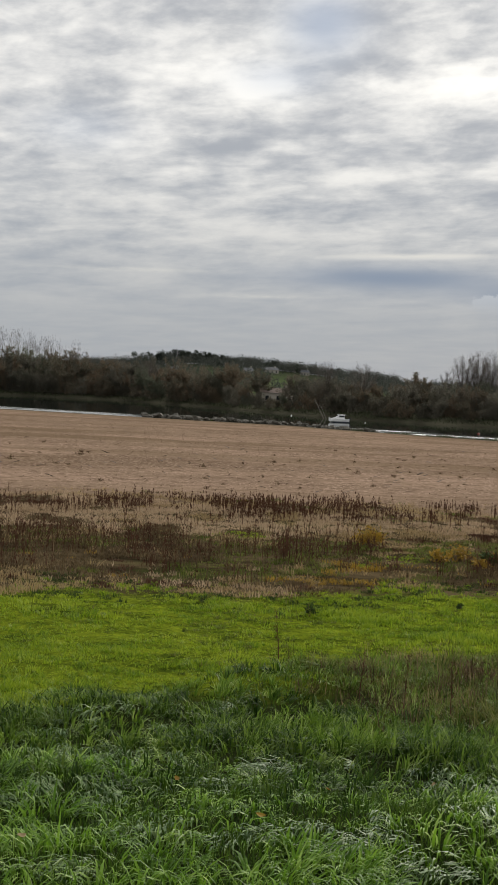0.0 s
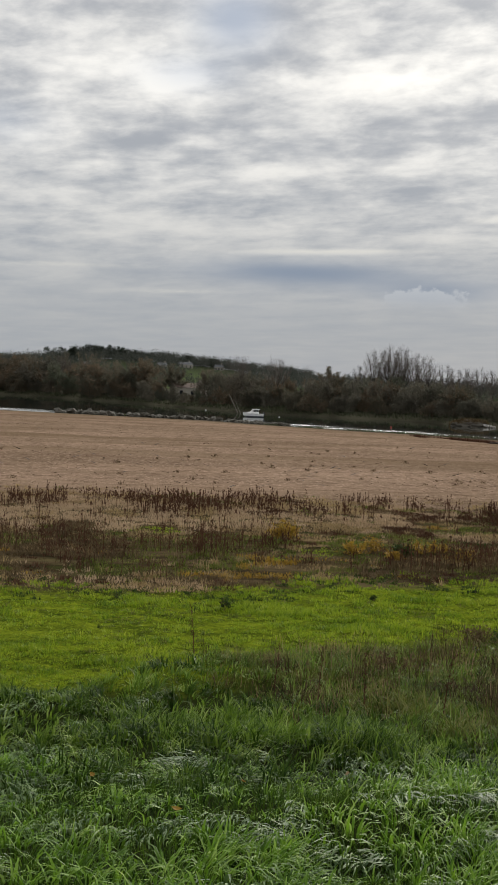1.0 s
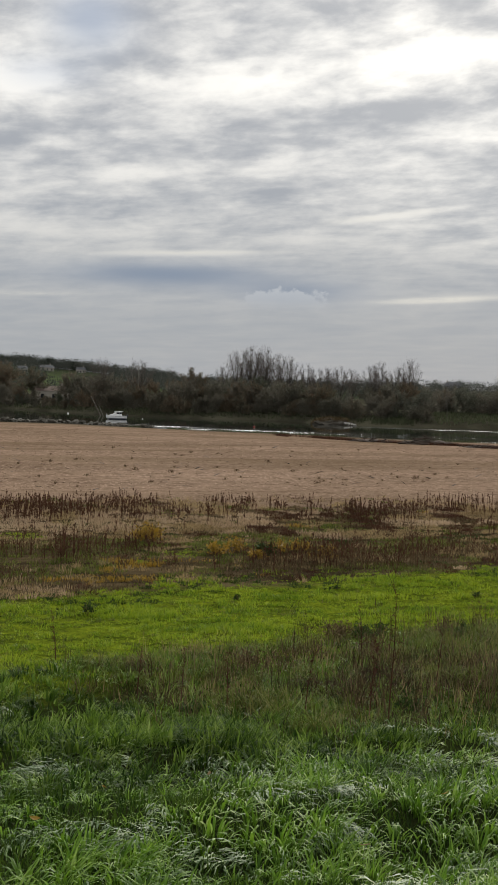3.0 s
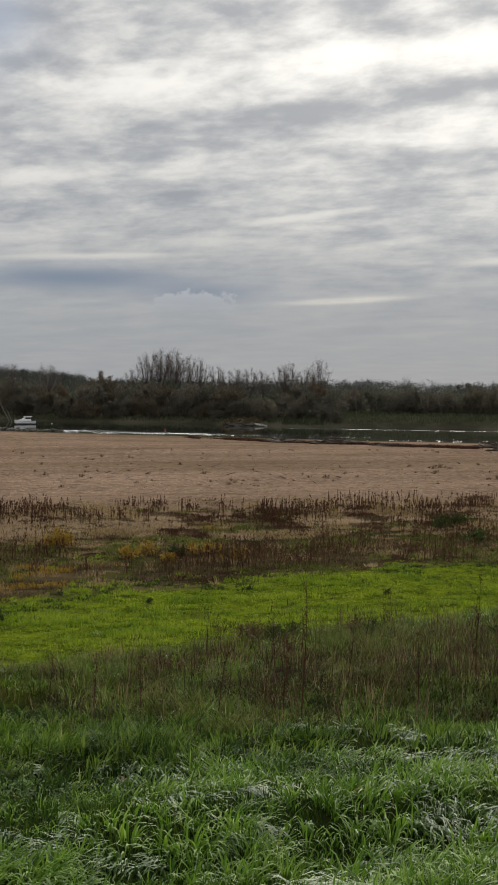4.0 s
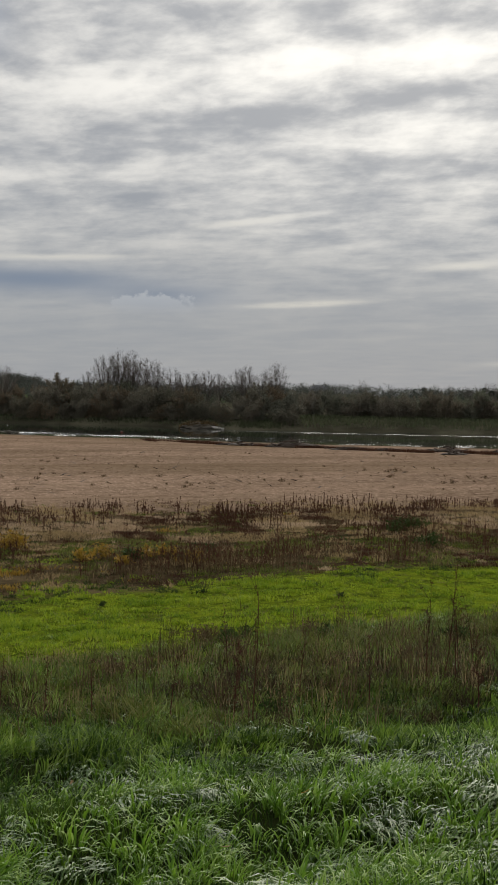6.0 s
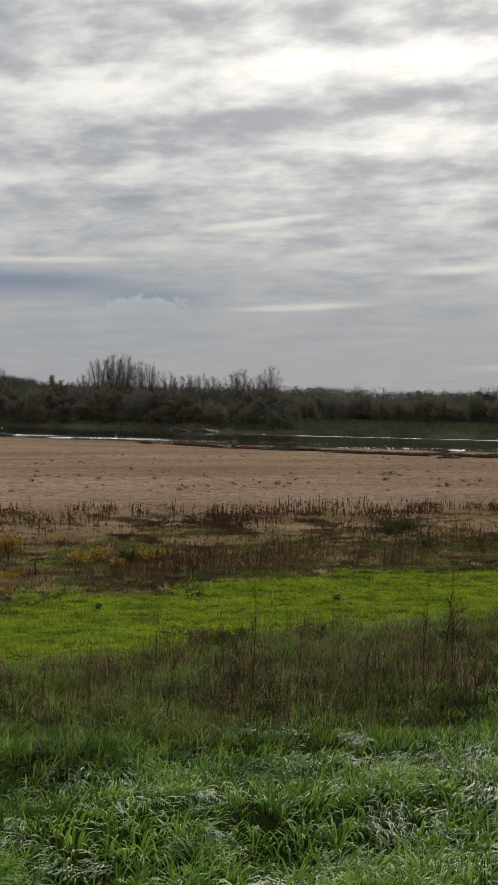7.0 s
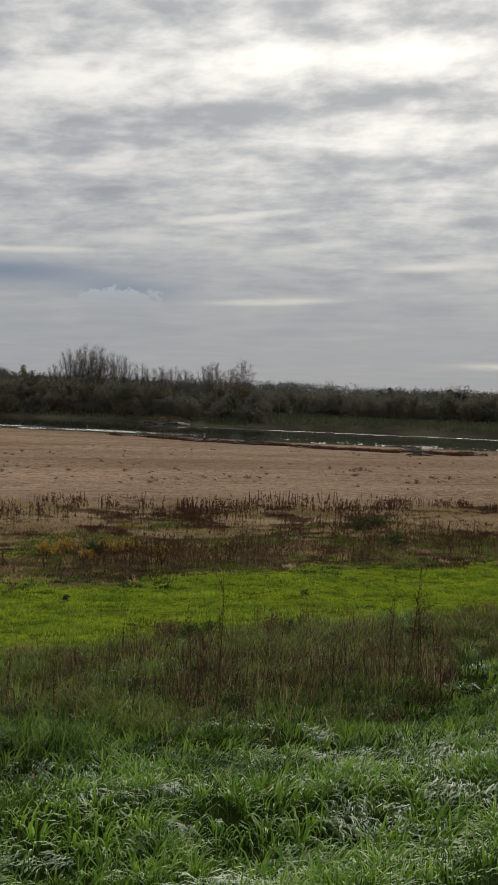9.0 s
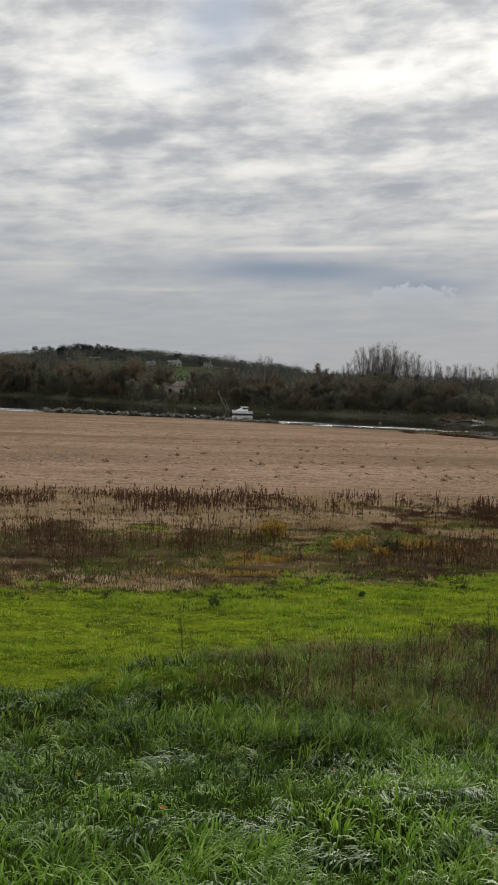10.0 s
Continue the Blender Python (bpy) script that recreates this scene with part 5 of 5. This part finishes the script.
n = 230
y = np.where(rng.random(n) < 0.5, rng.normal(92, 7, n), rng.uniform(72, 150, n))
x = y * rng.uniform(-0.25, 0.64, n)
v, f = blades(x, y, rng.uniform(0.3, 1.1, n), rng.uniform(0.06, 0.2, n), np.full(n, 1.25), rng.choice([0.0, 3.14], n) + rng.normal(0, 0.4, n), rng.uniform(0.05, 0.2, n), base=ground_z(x, y) + 0.05, rows=2)
stuff("sand_debris", v, f, DRIFT, "dark flotsam scraps strewn over the sand", "debris")


def stone_mesh(seed):
    r = np.random.default_rng(seed)
    bm = bmesh.new()
    bmesh.ops.create_icosphere(bm, subdivisions=2, radius=0.5)
    for w in bm.verts:
        k = 1 + 0.6 * noise.noise(w.co * 2.6 + Vector((seed * 3.1, 0, 0))) + 0.25 * noise.noise(w.co * 7 + Vector((0, seed, 0)))
        w.co = Vector((w.co.x * 1.5, w.co.y, w.co.z * 0.75)) * k
    me = bpy.data.meshes.new("stone")
    bm.to_mesh(me)
    bm.free()
    me.materials.append(STONE)
    return me


STONES = [stone_mesh(s) for s in range(5)]
groyne = tagged(new("stone_spit"), "row of grey weathered stones along the waterline", "stones")
groyne.location = (0, 226, 0)
for k in range(220):
    t = rng.uniform(0, 1)
    sx = -21.0 + 44.0 * t
    sy = float(near_edge(sx)) + rng.normal(0, 1.7) - 0.3
    ob = new("stone", STONES[rng.integers(5)])
    ob.parent = groyne
    s = rng.uniform(0.5, 1.75) * (1.0 - 0.4 * t)
    ob.matrix_basis = pose(sx, sy - 226, max(float(ground_z(sx, sy)), -0.05) + 0.16 * s, rng.uniform(-35, 35), rng.uniform(-35, 35), rng.uniform(0, 360)) @ Matrix.Diagonal((s, s, s * 0.9, 1))

cx = rng.uniform(-21, -4, 130)
cy = near_edge(cx) - rng.uniform(0, 1.6, 130)
v, f = tufts(cx, cy, np.full(130, 14.0), np.full(130, 0.35), 0.25 + 0.3 * rng.random(130), 0.3 + 0.3 * rng.random(130), np.full(130, 0.07), rng.uniform(0, 6.28, 130), rows=2)
stuff("moss_tufts", v, f, OLIVE, "olive grass growing between the shore stones", "grass")
n = 9000
x = rng.uniform(18, 90, n)
y = near_edge(x) - np.abs(rng.normal(0, 2.6, n)) + 0.3
keep = lattice(x, y, 81, 5.0) > 0.45
x, y = x[keep], y[keep]
v, f = blades(x, y, rng.uniform(0.1, 0.5, len(x)), rng.uniform(0.05, 0.12, len(x)), rng.uniform(0, 0.7, len(x)), rng.uniform(0, 6.28, len(x)), rng.uniform(0, 0.5, len(x)), rows=2)
stuff("shore_grass", v, f, REED, "sparse olive grass along the river's edge", "grass")


def drift_heap(x, y, length, turn, tall, seed, label="dark heap of driftwood and roots on the sand"):
    """Stranded branches and roots in a low heap."""
    r = np.random.default_rng(seed)
    root = new("driftwood")
    root.matrix_basis = pose(x, y, float(ground_z(x, y)), 0, 0, turn)
    bm = bmesh.new()
    bmesh.ops.create_icosphere(bm, subdivisions=3, radius=1)
    for w in bm.verts:
        q = noise.noise(w.co * 3 + Vector((seed, 0, 0)))
        w.co = Vector((w.co.x * length * 0.42, w.co.y * 0.9, w.co.z * tall * 0.55)) * (1 + 0.45 * q)
    part("silt", bm, DRIFT, root, "dark silt caught under the branches")
    for k in range(34):
        cx, a = r.normal(0, length * 0.2), r.normal(0, 0.7)
        ln = r.uniform(0.08, 0.22) * length
        p = np.array([cx, r.normal(0, 0.5), r.uniform(0.3, 1.0) * tall * math.exp(-(cx / (length * 0.35)) ** 2)])
        d = np.array([math.cos(a), math.sin(a), r.normal(0, 0.25)]) * ln / 2
        mid = p + r.normal(0, 0.08, 3)
        rad = r.uniform(0.03, 0.10)
        q = new("branch", mesh_of("branch", *joined([limb(p - d, mid, rad, rad * 0.8, 6), limb(mid, p + d, rad * 0.8, rad * 0.3, 6)]), DRIFT))
        q.parent = root
    return tagged(root, label, "driftwood", "driftwood heaps")


cx = rng.uniform(38, 78, 1700)
cy = np.interp(cx, [38, 46, 53, 58, 66, 78], [178, 165, 155, 148, 138, 134]) + rng.normal(0, 2.0, 1700)
keep = lattice(cx, cy, 93, 4.0) > 0.42
cx, cy = cx[keep], cy[keep]
v, f = tufts(cx, cy, np.full(len(cx), 10.0), np.full(len(cx), 0.4), 0.2 + 0.4 * rng.random(len(cx)), 0.2 + 0.4 * rng.random(len(cx)), np.full(len(cx), 0.08), rng.uniform(0, 6.28, len(cx)), rows=2)
stuff("strand_weeds", v, f, RUST, "dark withered plants along the old tideline of the sand", "weeds")
drift_heap(53.0, 153.0, 9.0, -20, 1.0, 1)
drift_heap(47.5, 160.0, 7.0, -25, 0.65, 2)
drift_heap(58.0, 146.0, 6.0, -15, 0.4, 3)
drift_heap(69.5, 140.0, 7.0, -10, 0.7, 4)
drift_heap(66.0, 131.0, 4.0, 0, 0.55, 5)
drift_heap(75.0, 135.0, 5.0, 0, 0.45, 6)
drift_heap(62.5, 143.0, 5.0, -20, 0.3, 7)

# ---- river: boat, buoys, poles ----
def lofted(sections):
    """A skin over cross sections, each a list of points, closed at both ends."""
    bm = bmesh.new()
    rings = [[bm.verts.new(p) for p in s] for s in sections]
    k = len(rings[0])
    for a, b in zip(rings, rings[1:]):
        for i in range(k):
            bm.faces.new((a[i], a[(i + 1) % k], b[(i + 1) % k], b[i]))
    bm.faces.new(rings[0][::-1])
    bm.faces.new(rings[-1])
    bmesh.ops.recalc_face_normals(bm, faces=bm.faces)
    return bm


def block(x0, x1, y0, y1, z0, z1, bevel=0.0):
    bm = bmesh.new()
    bmesh.ops.create_cube(bm, size=1, matrix=Matrix.Translation(((x0 + x1) / 2, (y0 + y1) / 2, (z0 + z1) / 2)) @ Matrix.Diagonal((x1 - x0, y1 - y0, z1 - z0, 1)))
    if bevel:
        bmesh.ops.bevel(bm, geom=bm.edges[:], offset=bevel, segments=2, affect="EDGES")
    return bm


def boat(x, y, turn):
    """A small white cabin cruiser; bow towards -x."""
    root = new("cabin_cruiser")
    root.matrix_basis = pose(x, y, 0, 0, 0, turn)
    secs = []
    for sx, w, top, low in ((-2.3, 0.04, 1.0, 0.55), (-1.9, 0.45, 0.94, 0.1), (-1.2, 0.78, 0.86, -0.15), (0.0, 0.95, 0.78, -0.22), (1.4, 0.95, 0.76, -0.2), (2.2, 0.88, 0.78, -0.15)):
        secs.append([(sx, -w, top), (sx, -w * 0.92, top * 0.35), (sx, -w * 0.35, low), (sx, w * 0.35, low), (sx, w * 0.92, top * 0.35), (sx, w, top)])
    part("hull", lofted(secs), WHITE, root)
    secs = [[(sx, -w, z0), (sx, w, z0), (sx + d, w * 0.85, z1), (sx + d, -w * 0.85, z1)] for sx, w, z0, z1, d in ((-1.35, 0.6, 0.8, 1.02, 0.1), (-0.75, 0.72, 0.78, 1.1, 0.0), (-0.55, 0.74, 0.78, 1.62, 0.35), (1.15, 0.76, 0.74, 1.66, 0.0))]
    cabin = part("cabin", lofted(secs), WHITE, root)
    part("cabin_roof", block(-0.35, 1.45, -0.74, 0.74, 1.66, 1.73, 0.02), WHITE, root)
    for a, b in ((-0.05, 0.5), (0.56, 1.08)):
        for sgn in (-1, 1):
            yy = sgn * 0.712
            part("side_window", block(a, b, min(yy, yy + sgn * 0.02), max(yy, yy + sgn * 0.02), 1.16, 1.52, 0.008), GLASS_AND_SHADE, cabin, "dark tinted side window")
    wind = lofted([[(-0.58, -0.6, 1.14), (-0.58, 0.6, 1.14), (-0.56, 0.6, 1.14), (-0.56, -0.6, 1.14)], [(-0.30, -0.56, 1.58), (-0.30, 0.56, 1.58), (-0.28, 0.56, 1.58), (-0.28, -0.56, 1.58)]])
    part("windscreen", wind, GLASS_AND_SHADE, cabin, "dark raked windscreen")
    part("rubbing_strake", block(-1.3, 2.2, -0.975, -0.952, 0.62, 0.655), METAL, root, "grey rubbing strake along the hull")
    part("boot_stripe", lofted([[(sx, -w, 0.16), (sx, w, 0.16), (sx, w * 0.98, 0.02), (sx, -w * 0.98, 0.02)] for sx, w in ((-1.7, 0.5), (-1.0, 0.83), (0.2, 0.955), (2.21, 0.9))]), NAVY, root, "dark boot stripe at the waterline")
    # two dark blocks: shade of the cockpit and cabin entrance drawn as colour
    part("cockpit_opening", block(1.2, 2.15, -0.8, 0.8, 0.70, 0.80), GLASS_AND_SHADE, root, "dark block for the shade inside the cockpit")
    part("aft_bulkhead", block(1.16, 1.2, -0.62, 0.62, 0.84, 1.6), GLASS_AND_SHADE, root, "dark panel for the shade in the cabin entrance")
    motor = part("outboard_motor", block(2.22, 2.52, -0.16, 0.16, 0.55, 1.05, 0.05), NAVY, root, "dark outboard motor")
    part("motor_leg", block(2.3, 2.4, -0.06, 0.06, -0.3, 0.56), NAVY, motor)
    for sx in (-2.1, -1.5, -0.9):
        for sgn in (-1, 1):
            w = {-2.1: 0.28, -1.5: 0.62, -0.9: 0.82}[sx]
            part("rail_post", block(sx - 0.012, sx + 0.012, sgn * w - 0.012, sgn * w + 0.012, 0.85, 1.22), METAL, root, "chrome rail post")
    return tagged(root, "small white cabin cruiser moored on the river", "boat")


boat(19.6, 263.5, 4)


def buoy(x, y, size, mat, label):
    root = new("buoy")
    root.location = (x, y, 0)
    bm = bmesh.new()
    bmesh.ops.create_uvsphere(bm, u_segments=14, v_segments=9, radius=size)
    for w in bm.verts:
        w.co.z = w.co.z * 0.8 + size * 0.35
    part("float", bm, mat, root)
    bm = bmesh.new()
    bmesh.ops.create_cone(bm, cap_ends=True, segments=8, radius1=size * 0.2, radius2=size * 0.12, depth=size * 0.6, matrix=Matrix.Translation((0, 0, size * 1.3)))
    part("mooring_eye", bm, METAL, root)
    return tagged(root, label, "buoy", "mooring buoys")


def post(x, y, x2, y2, z2, rad, mat, label, name="mooring_pole"):
    z = float(min(ground_z(x, y), 0)) - 0.2
    return tagged(new(name, mesh_of(name, *limb((x, y, z), (x2, y2, z2), rad, rad * 0.7, 8), mat)), label, "pole")


# heap of gravel and cut brush on the far shore, pale stones at its tip
def brush_heap(x, y):
    r = np.random.default_rng(88)
    root = new("brush_heap")
    root.matrix_basis = pose(x, y, 0, 0, 0, -32)
    bm = bmesh.new()
    bmesh.ops.create_icosphere(bm, subdivisions=4, radius=1)
    for w in bm.verts:
        q = noise.noise(w.co * 2.4) + 0.5 * noise.noise(w.co * 6)
        w.co = Vector((w.co.x * 4.6, w.co.y * 2.4, w.co.z * 1.35)) * (1 + 0.25 * q)
    part("mound", bm, GRAVEL, root)
    n = 1500
    a, q = r.uniform(0, 6.28, n), np.sqrt(r.random(n))
    bx, by = np.cos(a) * q * 4.4 - 0.4, np.sin(a) * q * 2.2
    bz = 1.25 * np.sqrt(np.clip(1 - (bx / 4.7) ** 2 - (by / 2.5) ** 2, 0, 1))
    v, f = blades(bx, by, r.uniform(0.4, 1.1, n), np.full(n, 0.06), r.uniform(0.1, 1.1, n), r.uniform(0, 6.28, n), r.uniform(0, 0.3, n), base=bz, rows=2)
    ob = new("brush", mesh_of("brush", v, f, DEAD_STEM))
    ob.parent = root
    tagged(ob, "grey-brown cut brush on the mound")
    for k in range(22):
        ob = new("stone", STONES[k % 5])
        ob.parent = root
        t = r.random()
        ob.matrix_basis = pose(3.2 + 2.6 * t, r.normal(-0.6, 0.5), 0.45 * (1 - t) + 0.05, *r.uniform(0, 180, 3)) @ Matrix.Diagonal((0.34, 0.34, 0.3, 1))
        ob.material_slots[0].link, ob.material_slots[0].material = "OBJECT", PALE_STONE
    return tagged(root, "mound of gravel and brush with pale stones at the far waterline", "brush heap")


brush_heap(65.5, 252.0)


# ---- houses on the far side ----
def house(x, y, z, length, depth, wall_h, roof_h, turn, roof, label, hip=0.0, windows=3, chimneys=1):
    root = new("house")
    root.matrix_basis = pose(x, y, z, 0, 0, turn)
    w, d = length / 2, depth / 2
    part("wall", block(-w, w, -d, d, -3.0, wall_h), PLASTER, root)
    bm = bmesh.new()
    o = 0.35
    pts = [bm.verts.new(p) for p in ((-w - o, -d - o, wall_h), (w + o, -d - o, wall_h), (w + o, d + o, wall_h), (-w - o, d + o, wall_h), (-w - o + hip, 0, wall_h + roof_h), (w + o - hip, 0, wall_h + roof_h))]
    for f in ((0, 1, 5, 4), (2, 3, 4, 5), (1, 2, 5), (3, 0, 4), (3, 2, 1, 0)):
        bm.faces.new([pts[i] for i in f])
    top = part("roof", bm, roof, root)
    for k in range(chimneys):
        cx = (-1) ** k * w * 0.6
        part("chimney", block(cx - 0.4, cx + 0.4, -0.4, 0.4, wall_h + roof_h * 0.4, wall_h + roof_h + 1.0), PLASTER, top)
    rows = 2 if wall_h > 4.5 else 1
    for r in range(rows):
        for k in range(windows):
            cx = -w + length * (k + 0.5) / windows
            z0 = 0.9 + r * 2.8
            win = part("window", block(cx - 0.5, cx + 0.5, -d - 0.04, -d + 0.05, z0, z0 + 1.4), GLASS_AND_SHADE, root, "dark window")
            part("sill", block(cx - 0.6, cx + 0.6, -d - 0.14, -d - 0.045, z0 - 0.1, z0), PLASTER, win)
    return tagged(root, label, "house", "houses on the far hill")


house(7.6, 360.0, float(ground_z(7.6, 360)) - 0.4, 10, 7, 3.2, 1.4, 8, TILE, "long low beige house with a brown tiled roof", windows=3)
house(258.0, 700.0, float(ground_z(258, 700)) - 0.5, 13, 9, 5.6, 3.6, -18, SLATE, "pale two-storey house with a slate roof on the hill", 2.5, 4, 2)
house(284.0, 720.0, float(ground_z(284, 720)), 18, 9, 3.2, 2.4, -18, SLATE, "low pale house with a slate roof", 1.5, 4, 1)
house(315.0, 700.0, float(ground_z(315, 700)) + 0.2, 12, 8, 3.0, 2.0, -20, SLATE, "low pale house with a slate roof", 1.0, 3, 1)
for hx, hy, ln in ((-2.8, 830, 8), (-52, 800, 8), (14, 880, 12), (40, 905, 8)):
    house(hx, hy, float(ground_z(hx, hy)) - 0.8, ln * 0.8, 6, 3.0, 2.0, rng.uniform(-15, 15), SLATE, "white village house with a grey roof", 0.5, 3, 1)

buoy(43.3, 226.0, 0.2, RED, "red and white mooring buoy in the shallows")
buoy(10.5, 305.0, 0.2, WHITE, "white mooring buoy near the bank")
buoy(25.8, 268.0, 0.12, WHITE, "white mooring buoy near the bank")
post(18.6, 287.0, 17.0, 289.0, 3.0, 0.07, PALE_BARK, "pale pole leaning over the river bank")
post(18.2, 291.0, 15.8, 297.0, 4.6, 0.13, BARK, "grey bare trunk leaning from the bank", "leaning_trunk")
